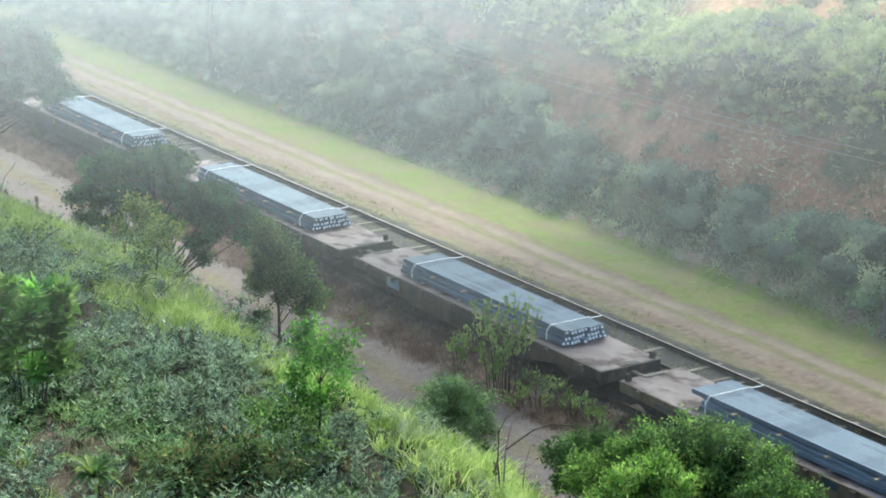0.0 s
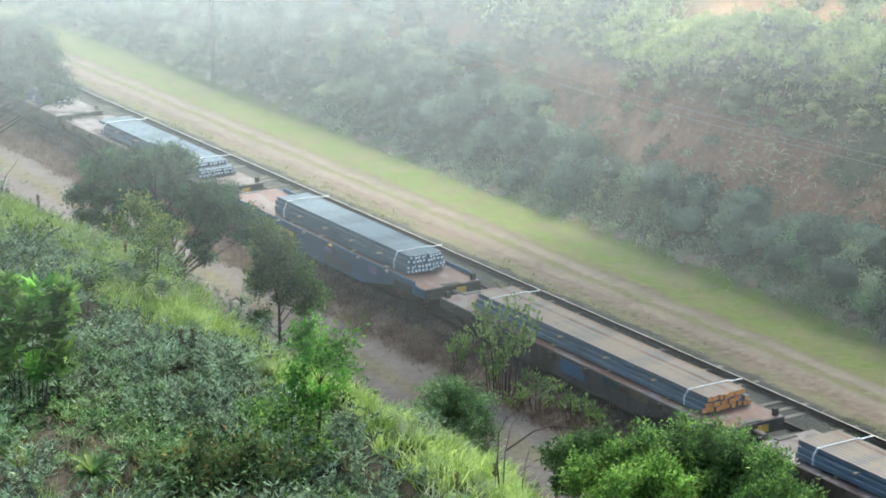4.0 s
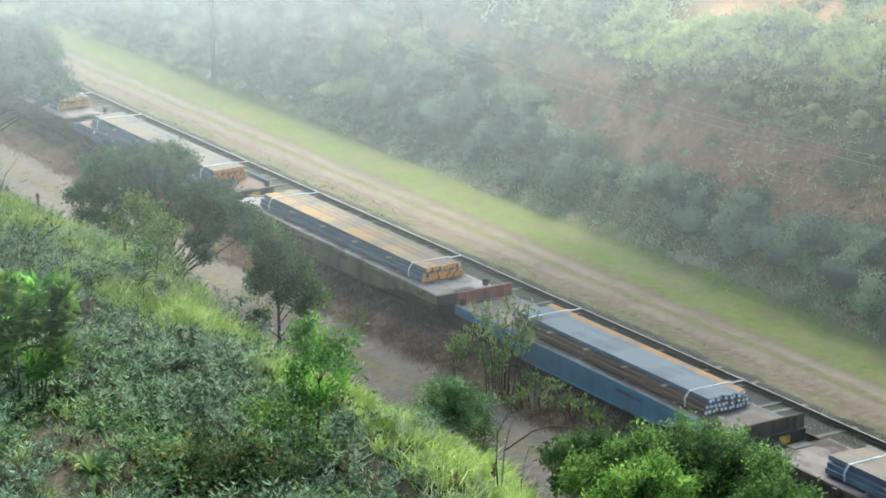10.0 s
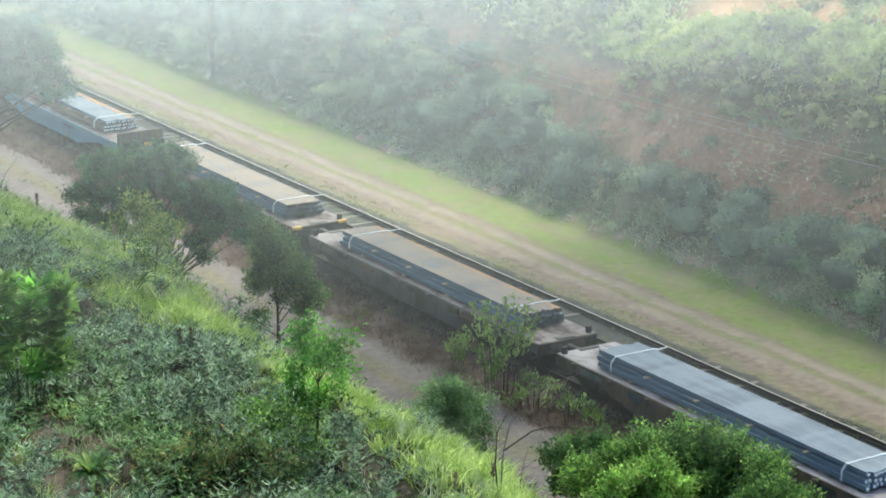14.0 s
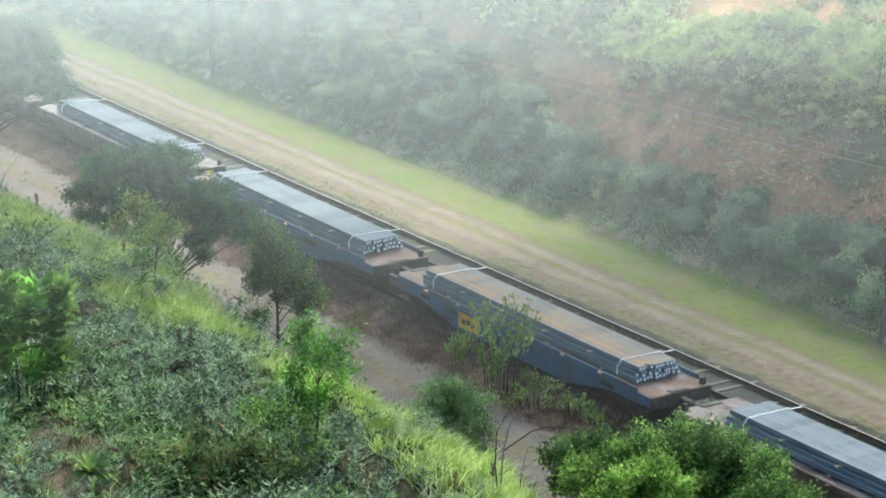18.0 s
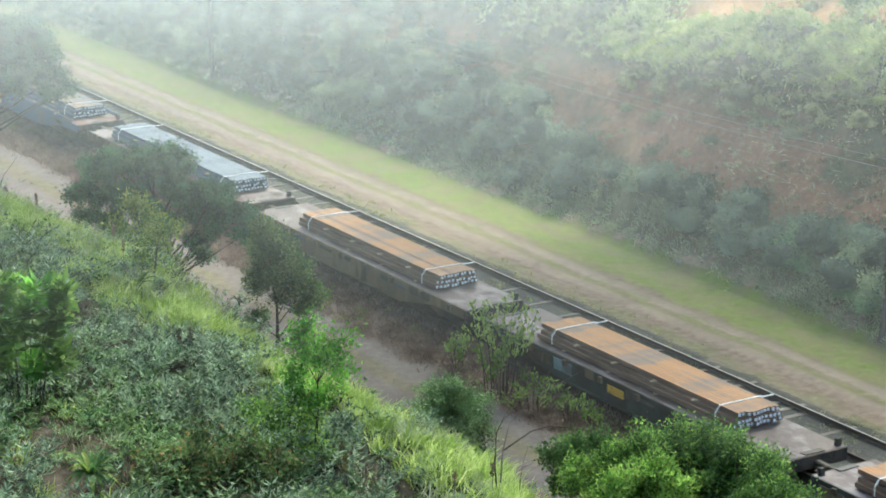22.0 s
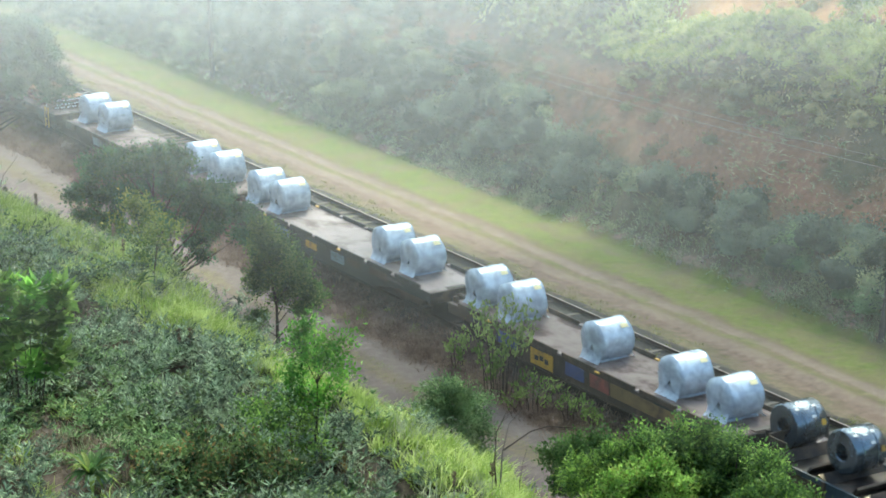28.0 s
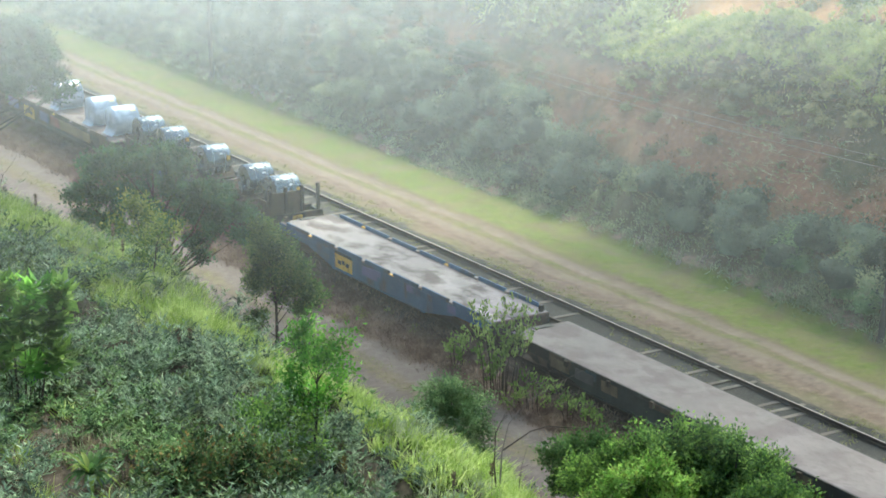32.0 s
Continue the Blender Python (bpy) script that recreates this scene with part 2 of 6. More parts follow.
M["railtop"] = plain_mat("polished_rail_head", (0.20, 0.18, 0.165), (0.30, 0.275, 0.255), 0.7, 0.3, 1.0, 30.0, False, 0.05)
M["sleeper"] = plain_mat("sleeper_wood", (0.09, 0.08, 0.068), (0.19, 0.17, 0.145), 0.9, scale=2.0, fine=14.0, local=True, vary=0.8)
M["dark_steel"] = plain_mat("black_dusty_steel", (0.018, 0.017, 0.017), (0.05, 0.045, 0.04), 0.75, 0.2, 2.0, 20.0, True, dirt=(0.09, 0.065, 0.05))
M["wheel"] = plain_mat("wheel_steel", (0.04, 0.032, 0.027), (0.10, 0.075, 0.06), 0.6, 0.5, 3.0, 25.0)
SIDE = {"brown": ((0.050, 0.041, 0.034), (0.129, 0.101, 0.076), (0.034, 0.029, 0.027)), "cream": ((0.068, 0.057, 0.041), (0.165, 0.136, 0.089), (0.031, 0.027, 0.023)),
        "grey": ((0.049, 0.050, 0.050), (0.101, 0.101, 0.097), (0.045, 0.034, 0.028)), "blue": ((0.037, 0.085, 0.158), (0.066, 0.13, 0.222), (0.072, 0.075, 0.078)),
        "sky": ((0.055, 0.155, 0.245), (0.095, 0.22, 0.325), (0.11, 0.115, 0.112)), "slate": ((0.024, 0.030, 0.030), (0.057, 0.066, 0.061), (0.030, 0.028, 0.026)),
        "camo": ((0.02, 0.036, 0.046), (0.052, 0.082, 0.10), (0.10, 0.108, 0.10))}
for key, (c1, c2, dirt) in SIDE.items():
    M["side_" + key] = plain_mat("weathered_" + key + "_paint", c1, c2, 0.6, 0.0, 1.1, 9.0, True, 0.15, dirt=dirt, stretch=(1, 1, 0.35), spec=0.2)
M["yellow"] = plain_mat("yellow_paint", (0.46, 0.27, 0.03), (0.66, 0.41, 0.06), 0.6, 0.0, 3.0, 20.0, dirt=(0.20, 0.13, 0.05))
M["black"] = plain_mat("black_paint", (0.015, 0.015, 0.015), (0.035, 0.033, 0.03), 0.6)
M["white"] = plain_mat("white_paint", (0.62, 0.63, 0.63), (0.80, 0.80, 0.79), 0.5)
M["red"] = plain_mat("faded_red_paint", (0.20, 0.055, 0.045), (0.33, 0.10, 0.08), 0.6, 0.0, 1.0, 12.0, dirt=(0.10, 0.06, 0.05))
M["lightblue"] = plain_mat("pale_blue_paint", (0.11, 0.18, 0.22), (0.17, 0.26, 0.30), 0.6, dirt=(0.07, 0.07, 0.068))
M["purple"] = plain_mat("violet_blue_paint", (0.045, 0.065, 0.17), (0.08, 0.11, 0.26), 0.55)


def deck_mat(name, c1, c2, stain, rough=0.5):
    """A worn steel and timber deck, damp, with pale dusty areas and dark stains drawn out along it."""
    k = Nodes(name)
    n1, n2 = k.noise(1.1, 5, (1, 0.45, 1), True), k.noise(14.0, 4, (1, 0.3, 1), True)
    n3 = k.noise(1.1, 5, (1.0, 0.6, 1), True)
    c = k.ramp(n1, [(0.3, c1), (0.65, c2)])
    c = k.mix(k.span(n3, 0.47, 0.66, 0.0, 0.85), c, stain)
    c = k.mix(k.span(n2, 0.45, 0.75, 0.0, 0.3), c, tuple(v * 0.6 for v in c1))
    r = k.span(n3, 0.45, 0.62, rough, rough + 0.3)
    return k.surface(c, r, 0.0, n2, 0.15, 0.01, spec=0.12)


M["deck_grey"] = deck_mat("grey_deck", (0.112, 0.091, 0.090), (0.189, 0.162, 0.163), (0.052, 0.039, 0.037))
M["deck_pale"] = deck_mat("pale_deck", (0.163, 0.144, 0.150), (0.249, 0.225, 0.237), (0.090, 0.077, 0.076), 0.4)
M["deck_rust"] = deck_mat("rusty_deck", (0.103, 0.056, 0.045), (0.172, 0.103, 0.090), (0.215, 0.191, 0.199))
M["deck_dark"] = deck_mat("dark_deck", (0.069, 0.055, 0.054), (0.133, 0.109, 0.108), (0.241, 0.216, 0.222))
M["deck_plain"] = deck_mat("plain_grey_deck", (0.135, 0.121, 0.123), (0.178, 0.16, 0.163), (0.148, 0.13, 0.132), 0.6)

BAR = {"blue": ((0.07, 0.102, 0.135), (0.135, 0.178, 0.222)), "tan": ((0.135, 0.124, 0.118), (0.208, 0.162, 0.129)), "orange": ((0.155, 0.135, 0.13), (0.31, 0.172, 0.09)),
       "grey": ((0.088, 0.108, 0.138), (0.15, 0.175, 0.21)), "rust": ((0.10, 0.07, 0.056), (0.19, 0.13, 0.098)), "yellowrust": ((0.15, 0.148, 0.145), (0.33, 0.205, 0.095))}


def bar_mat(key, flank):
    """Rolled steel with scale on its sides; dust and rust lie on its upward faces, in long streaks."""
    k = Nodes("steel_bar_" + key)
    n1, n2, n3 = k.noise(0.7, 5, (1, 0.2, 1), True), k.noise(16.0, 3, (1, 0.2, 1), True), k.noise(1.6, 4, (1, 0.3, 1), True)
    lay = k.n("ShaderNodeTexNoise", Scale=0.45, Detail=4.0, Roughness=0.6)
    k.link(k.tex.outputs["Object"], lay.inputs["Vector"])
    n1 = k.math("ADD", k.math("MULTIPLY", lay.outputs["Fac"], 0.7), k.math("MULTIPLY", n1, 0.3))
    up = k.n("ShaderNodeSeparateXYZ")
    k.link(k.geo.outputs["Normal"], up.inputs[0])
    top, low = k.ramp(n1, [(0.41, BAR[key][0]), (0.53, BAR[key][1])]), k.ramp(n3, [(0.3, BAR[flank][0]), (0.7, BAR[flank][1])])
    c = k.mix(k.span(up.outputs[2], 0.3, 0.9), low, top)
    c = k.mix(k.math("MULTIPLY", k.obj.outputs["Random"], 0.18), c, low)
    c = k.mix(k.span(n2, 0.45, 0.8, 0.0, 0.25), c, BAR[flank][0])
    return k.surface(c, k.span(n1, 0.2, 0.8, 0.6, 0.75), 0.0, n2, 0.1, 0.01, spec=0.1)


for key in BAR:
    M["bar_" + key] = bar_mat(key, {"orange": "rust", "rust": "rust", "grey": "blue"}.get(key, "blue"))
M["end_white"] = plain_mat("pale_painted_end", (0.55, 0.63, 0.73), (0.76, 0.82, 0.88), 0.5)
M["end_orange"] = plain_mat("rusty_orange_end", (0.62, 0.22, 0.05), (0.80, 0.36, 0.10), 0.8)
M["end_dark"] = plain_mat("dark_sawn_end", (0.02, 0.025, 0.03), (0.06, 0.065, 0.07), 0.6)
M["strap"] = plain_mat("white_strap", (0.50, 0.54, 0.57), (0.68, 0.71, 0.74), 0.5)
M["timber"] = plain_mat("dunnage_timber", (0.34, 0.27, 0.18), (0.52, 0.44, 0.32), 0.85, 0.0, 4.0, 25.0)
M["coil"] = plain_mat("bare_steel_coil", (0.16, 0.20, 0.24), (0.30, 0.36, 0.42), 0.30, 0.8, 3.0, 30.0, stretch=(6, 1, 1))
M["ochre"] = plain_mat("faded_ochre_paint", (0.15, 0.10, 0.045), (0.25, 0.175, 0.08), 0.65, 0.0, 1.2, 12.0, dirt=(0.06, 0.045, 0.035))
M["coil_dark"] = plain_mat("oiled_dark_coil", (0.115, 0.16, 0.205), (0.165, 0.22, 0.275), 0.24, 0.85, 1.5, 12.0, strength=0.02)
M["label"] = plain_mat("yellow_label", (0.72, 0.66, 0.36), (0.82, 0.77, 0.48), 0.5)


def wrap_mat():
    """Thin crumpled plastic film: cloudy white, glossy, partly see-through."""
    k = Nodes("plastic_film")
    n1, n2 = k.noise(3.0, 4, (1, 1, 1), True), k.noise(10.0, 3, (1, 1, 1), True)
    p = k.n("ShaderNodeBsdfPrincipled")
    p.inputs["Base Color"].default_value = (0.58, 0.71, 0.86, 1)
    p.inputs["Roughness"].default_value = 0.2
    p.inputs["Metallic"].default_value = 0.2
    b = k.n("ShaderNodeBump", Strength=0.35, Distance=0.04)
    k.link(k.math("ADD", n1, k.math("MULTIPLY", n2, 0.35)), b.inputs["Height"])
    k.link(b.outputs[0], p.inputs["Normal"])
    tr = k.n("ShaderNodeBsdfTransparent")
    mx = k.n("ShaderNodeMixShader")
    k.link(k.span(n1, 0.3, 0.65, 0.55, 0.85), mx.inputs[0])
    k.link(tr.outputs[0], mx.inputs[1])
    k.link(p.outputs[0], mx.inputs[2])
    k.link(mx.outputs[0], k.out.inputs["Surface"])
    return k.m


M["wrap"] = wrap_mat()


def mist_mat(seed, start, full, power, tongue):
    """A veil of morning mist: white droplets, thicker up the line, torn by large soft noise."""
    k = Nodes("mist_veil")
    x, y, z = k.xyz()
    mp = k.n("ShaderNodeMapping")
    mp.inputs["Location"].default_value = (seed * 37.0, seed * 11.0, 0)
    mp.inputs["Scale"].default_value = (1, 0.6, 1)
    k.link(k.geo.outputs["Position"], mp.inputs["Vector"])
    nz = k.n("ShaderNodeTexNoise", Scale=0.06, Detail=4.0, Roughness=0.55)
    k.link(mp.outputs[0], nz.inputs["Vector"])
    yy = k.math("ADD", y, k.math("MULTIPLY", k.math("SUBTRACT", k.math("MAXIMUM", k.math("MINIMUM", x, 33.0), 20.0), 27.0), 1.1))
    yy = k.math("ADD", yy, k.span(x, 22.5, 26.5, 0.0, tongue))
    yy = k.math("ADD", yy, k.math("MULTIPLY", k.math("SUBTRACT", nz.outputs["Fac"], 0.5), 26.0))
    d = k.math("MAXIMUM", k.math("DIVIDE", k.math("SUBTRACT", yy, start), full - start), 0.0)
    d = k.math("MULTIPLY", k.math("POWER", d, power), 0.235)
    d = k.math("MINIMUM", k.math("MULTIPLY", d, k.span(y, start - 5.0 - tongue, start + 3.0 - tongue)), 0.238)
    df, tl = k.n("ShaderNodeBsdfDiffuse"), k.n("ShaderNodeBsdfTranslucent")
    for s in (df, tl):
        s.inputs["Color"].default_value = (0.742, 0.776, 0.786, 1)
    both = k.n("ShaderNodeMixShader", Fac=0.5)
    k.link(df.outputs[0], both.inputs[1])
    k.link(tl.outputs[0], both.inputs[2])
    tr = k.n("ShaderNodeBsdfTransparent")
    mx = k.n("ShaderNodeMixShader")
    k.link(d, mx.inputs[0])
    k.link(tr.outputs[0], mx.inputs[1])
    k.link(both.outputs[0], mx.inputs[2])
    k.link(mx.outputs[0], k.out.inputs["Surface"])
    return k.m


# ---- mesh helpers
def part(name, shape, material, parent=None, label="", at=None):
    """Links a bmesh or a mesh as ONE object under a thing or a part."""
    me = shape
    if isinstance(shape, bmesh.types.BMesh):
        me = bpy.data.meshes.new(name)
        shape.to_mesh(me)
        shape.free()
    if material is not None and not me.materials:
        me.materials.append(M[material] if isinstance(material, str) else material)
    ob = new(name, me)
    if parent is not None:
        ob.parent = parent
    if at is not None:
        ob.matrix_local = at if isinstance(at, Matrix) else Matrix.Translation(at)
    if label:
        ob["label"] = label
    return ob


def box(bm, x0, x1, y0, y1, z0, z1, bevel=0.0):
    r = bmesh.ops.create_cube(bm, size=1.0, matrix=Matrix.Translation(((x0 + x1) / 2, (y0 + y1) / 2, (z0 + z1) / 2)) @ Matrix.Diagonal((x1 - x0, y1 - y0, z1 - z0, 1)))
    if bevel:
        es = list({e for v in r["verts"] for e in v.link_edges})
        bmesh.ops.bevel(bm, geom=es, offset=bevel, segments=1, affect="EDGES")
    return bm


def boxed(*a, bevel=0.0):
    return box(bmesh.new(), *a, bevel=bevel)


def prism(outline, axis, lo, hi):
    """Extrudes a closed outline of (u, v) pairs along an axis; u, v are the two other axes in order."""
    bm = bmesh.new()
    rows = []
    for w in (lo, hi):
        vs = []
        for u, v in outline:
            p = [u, v]
            p.insert(axis, w)
            vs.append(bm.verts.new(p))
        rows.append(vs)
    n = len(outline)
    for i in range(n):
        bm.faces.new((rows[0][i], rows[0][(i + 1) % n], rows[1][(i + 1) % n], rows[1][i]))
    bm.faces.new(rows[0][::-1])
    bm.faces.new(rows[1])
    bmesh.ops.recalc_face_normals(bm, faces=bm.faces)
    return bm


def sheet(name, verts, loops, totals, material, smooth=False):
    """A mesh from numpy arrays."""
    me = bpy.data.meshes.new(name)
    me.vertices.add(len(verts))
    me.vertices.foreach_set("co", np.ascontiguousarray(verts, dtype=np.float32).ravel())
    me.loops.add(len(loops))
    me.loops.foreach_set("vertex_index", np.ascontiguousarray(loops, dtype=np.int32).ravel())
    starts = np.concatenate(([0], np.cumsum(totals)[:-1])).astype(np.int32)
    me.polygons.add(len(totals))
    me.polygons.foreach_set("loop_start", starts)
    me.polygons.foreach_set("loop_total", np.asarray(totals, dtype=np.int32))
    if smooth:
        me.polygons.foreach_set("use_smooth", np.ones(len(totals), dtype=bool))
    me.materials.append(M[material] if isinstance(material, str) else material)
    me.update(calc_edges=True)
    me.validate()
    return me


rng = np.random.default_rng(7)


def unit(v):
    return v / np.maximum(np.linalg.norm(v, axis=1, keepdims=True), 1e-6)


def leaf_mesh(name, base, way, length, width, material, out=None):
    """Leaves: a kite of four corners each, folded a little, from base along way."""
    n = len(base)
    way = unit(way)
    ref = rng.normal(size=(n, 3)) * (1.0 if out is None else 0.3)
    side = unit(np.cross(way, ref if out is None else ref + out))
    nor = np.cross(way, side)
    L, W = np.asarray(length).reshape(-1, 1), np.asarray(width).reshape(-1, 1)
    mid = base + way * L * 0.45 + nor * W * 0.18
    v = np.stack((base, mid + side * W / 2, base + way * L - nor * L * 0.12, mid - side * W / 2), 1).reshape(-1, 3)
    return sheet(name, v, np.arange(4 * n), np.full(n, 4), material)


def blade_mesh(name, base, way, length, width, material, droop=0.35):
    """Grass blades: a quad and a tip that droops."""
    n = len(base)
    way = unit(way)
    side = unit(np.cross(way, rng.normal(size=(n, 3))))
    L, W = np.asarray(length).reshape(-1, 1), np.asarray(width).reshape(-1, 1)
    flat = unit(way * (1, 1, 0) + rng.normal(size=(n, 3)) * (0.2, 0.2, 0))
    mid = base + way * L * 0.6
    tip = mid + (way * (1 - droop) + flat * droop - np.array((0, 0, droop * 0.5))) * L * 0.45
    v = np.stack((base - side * W / 2, base + side * W / 2, mid + side * W * 0.38, mid - side * W * 0.38, tip), 1).reshape(-1, 3)
    o = (np.arange(n) * 5).reshape(-1, 1)
    loops = np.concatenate((o, o + 1, o + 2, o + 3, o + 3, o + 2, o + 4), 1).ravel()
    return sheet(name, v, loops, np.tile((4, 3), n), material)


def tube(bm, pts, radii, sides=6):
    """A tapered limb through the points."""
    rings = []
    for i, (p, r) in enumerate(zip(pts, radii)):
        p = Vector(p)
        d = (Vector(pts[min(i + 1, len(pts) - 1)]) - Vector(pts[max(i - 1, 0)])).normalized()
        q = d.to_track_quat("Z", "Y")
        rings.append([bm.verts.new(p + q @ Vector((r * math.cos(2 * math.pi * j / sides), r * math.sin(2 * math.pi * j / sides), 0))) for j in range(sides)])
    for a, b in zip(rings, rings[1:]):
        for j in range(sides):
            bm.faces.new((a[j], a[(j + 1) % sides], b[(j + 1) % sides], b[j]))
    bm.faces.new(rings[0][::-1])
    bm.faces.new(rings[-1])
    return bm


# ---- the lie of the land: one section across the cutting, roughened
SX = [-900, -160, -40, 0, 14, 28.0, 30, 36.5, 39.4, 44, 45.6, 46.2, 53.0, 53.7, 60.0, 61.0, 65.0, 69.3, 76, 100, 150, 400, 1500]
SZ = [40, 32, 15, 11.8, 9.9, 7.5, 6.6, 0.7, -0.5, -0.5, -0.40, -0.24, -0.24, -0.42, -0.42, 0.1, 4.1, 8.2, 11.4, 21, 34, 55, 60]


def wobble(x, y, scale, seed):
    """Smooth noise from a few waves, about -1 to 1."""
    r = np.random.default_rng(seed)
    s = 0
    for i in range(7):
        a, ph, f = r.uniform(0, 2 * np.pi), r.uniform(0, 2 * np.pi), scale * r.uniform(0.5, 1.9)
        s = s + np.sin((x * np.cos(a) + y * np.sin(a)) * f + ph)
    return s / 3.2


def land(x, y):
    x, y = np.asarray(x, float), np.asarray(y, float)
    shift = np.where(x > 60, 0.5 * wobble(x * 0.2, y, 0.16, 3), np.where(x < 36, 0.7 * wobble(x * 0.2, y, 0.2, 4), 0))
    shift = shift + np.interp(y, [46, 63], [1.2, 0]) * np.clip((38.5 - x) / 8, 0, 1)
    z = np.interp(x + shift, SX, SZ)
    hill = np.clip((x - 61) / 4, 0, 1)
    near = np.clip((38.5 - x) / 6, 0, 1)
    z = z + hill * (0.75 * wobble(x, y, 0.35, 11) + 0.3 * wobble(x, y, 1.1, 12))
    z = z + near * (0.22 * wobble(x, y, 0.45, 13) + 0.12 * wobble(x, y, 1.6, 14))
    verge = np.clip((x - 53.6) / 0.8, 0, 1) * np.clip((60 - x) / 1.0, 0, 1)
    rut = np.exp(-((x - 54.8) / 0.5) ** 2) + np.exp(-((x - 56.4) / 0.4) ** 2)
    z = z + verge * (0.05 * wobble(x, y, 1.2, 15) - 0.07 * rut)
    road = np.clip((x - 39.6) / 0.6, 0, 1) * np.clip((45.4 - x) / 0.5, 0, 1)
    return z + road * 0.05 * wobble(x, y, 1.3, 16)


def spaced(*runs):
    out = []
    for a, b, s in runs:
        out += list(np.arange(a, b, s))
    return np.array(out + [runs[-1][1]])


gx = spaced((-900, -160, 60), (-160, 8, 8), (8, 27, 0.5), (27, 46, 0.35), (46, 53, 0.5), (53, 62, 0.3), (62, 80, 0.4), (80, 120, 2), (120, 300, 20), (300, 1500, 100))
gy = spaced((-900, -100, 50), (-100, 36, 4), (36, 125, 0.5), (125, 240, 2), (240, 500, 10), (500, 2500, 100))
GX, GY = np.meshgrid(gx, gy, indexing="ij")
GV = np.stack((GX, GY, land(GX, GY)), -1).reshape(-1, 3)
ni, nj = len(gx), len(gy)
I, J = np.meshgrid(np.arange(ni - 1), np.arange(nj - 1), indexing="ij")
o = (I * nj + J).ravel()
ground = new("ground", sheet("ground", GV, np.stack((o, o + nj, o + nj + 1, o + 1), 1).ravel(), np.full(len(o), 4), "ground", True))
tagged(ground, "railway cutting of grass, dirt tracks and reddish earth banks", "ground", kind="structure")

# ---- the two tracks
TRACK, TRACK2, GAUGE = 47.62, 51.42, 0.80


def rail(x):
    prof = [(-.07, -.17), (.07, -.17), (.07, -.155), (.012, -.13), (.012, -.045), (.036, -.035), (.036, -.004), (.028, 0), (-.028, 0), (-.036, -.004), (-.036, -.035), (-.012, -.045), (-.012, -.13), (-.07, -.155)]
    bm = prism(prof, 1, -400, 900)
    me = bpy.data.meshes.new("rail")
    bm.to_mesh(me)
    bm.free()
    me.materials.append(M["rail"])
    me.materials.append(M["railtop"])
    for p in me.polygons:
        if p.normal.z > 0.5 and p.center.z > -0.01 and x > 52:
            p.material_index = 1
    ob = new("rail", me)
    ob.location.x = x
    return tagged(ob, "steel rail with a bright worn head", "rail", "rails of the two tracks", "structure")


for cx in (TRACK, TRACK2):
    for s in (-GAUGE - 0.036, GAUGE + 0.036):
        rail(cx + s)

track_bed = new("track_bed", bpy.data.meshes.new("track_bed"))
bm = bmesh.new()
box(bm, TRACK - 1.32, TRACK2 + 1.5, -400, 900, -0.6, -0.235)
bm.to_mesh(track_bed.data)
bm.free()
track_bed.data.materials.append(M["ground"])
tagged(track_bed, "dark stone ballast bed under the rails", "ballast", kind="structure")
short = bpy.data.meshes.new("sleeper")
bm = boxed(-1.35, 1.35, -0.12, 0.12, -0.30, -0.172, bevel=0.015)
bm.to_mesh(short)
bm.free()
short.materials.append(M["sleeper"])
rest = bmesh.new()
yy = 44.0
while yy < 150:
    d = rng.normal() * 0.05
    if rng.random() < 0.34:          # the others lie under the ballast
        part("sleeper", short, None, track_bed, at=(TRACK2 + rng.normal() * 0.12, yy + d, float(rng.uniform(-0.055, -0.01))))
    yy += 0.72
for lo, hi, cx, gap in ((-60, 44, TRACK2, 2.16), (150, 260, TRACK2, 2.16), (-60, 260, TRACK, 0.72)):
    for y0 in np.arange(lo, hi, gap):
        box(rest, cx - 1.35, cx + 1.35, y0 - 0.12, y0 + 0.12, -0.4, -0.238)
tagged(part("sleepers", rest, "sleeper", track_bed), kind="stuff")


# ---- the train: flat wagons in a row, at 13 m/s along the track
SPEED = 13.0
MOVING = []          # (thing, y of its origin at 0 s, z)
CACHE = {}


def cached(key, make):
    if key not in CACHE:
        bm = make()
        me = bpy.data.meshes.new(key[0])
        bm.to_mesh(me)
        bm.free()
        CACHE[key] = me
    return CACHE[key]


def thing(name, y, label, category, group, z=0.0):
    ob = new(name)
    ob.empty_display_size = 0.3
    ob.location = (TRACK, y, z)
    MOVING.append((ob, y, z))
    return tagged(ob, label, category, group)


def disc(r, w, x, sides=24):
    """A wheel or ring with its axle along x."""
    bm = bmesh.new()
    rr = [(r, -w / 2), (r, w / 2), (r * 0.8, w / 2 * 0.6), (r * 0.3, w / 2 * 0.7), (0.02, w / 2), (0.02, -w / 2), (r * 0.3, -w / 2 * 0.7), (r * 0.8, -w / 2 * 0.6)]
    rows = []
    for j in range(sides):
        a = 2 * math.pi * j / sides
        rows.append([bm.verts.new((x + h, q * math.cos(a), q * math.sin(a))) for q, h in rr])
    for j in range(sides):
        for i in range(len(rr)):
            bm.faces.new((rows[j][i], rows[j][(i + 1) % len(rr)], rows[(j + 1) % sides][(i + 1) % len(rr)], rows[(j + 1) % sides][i]))
    bmesh.ops.recalc_face_normals(bm, faces=bm.faces)
    return bm


PATCH = {"sky": ("side_sky",) * 5 + ("side_blue", "side_grey"), "blue": ("side_blue",) * 4 + ("purple", "side_slate", "side_slate"),
         "other": ("side_slate", "side_brown", "side_grey", "side_cream", "side_camo", "side_slate", "side_brown")}
HALF = 1.36          # half the deck's width


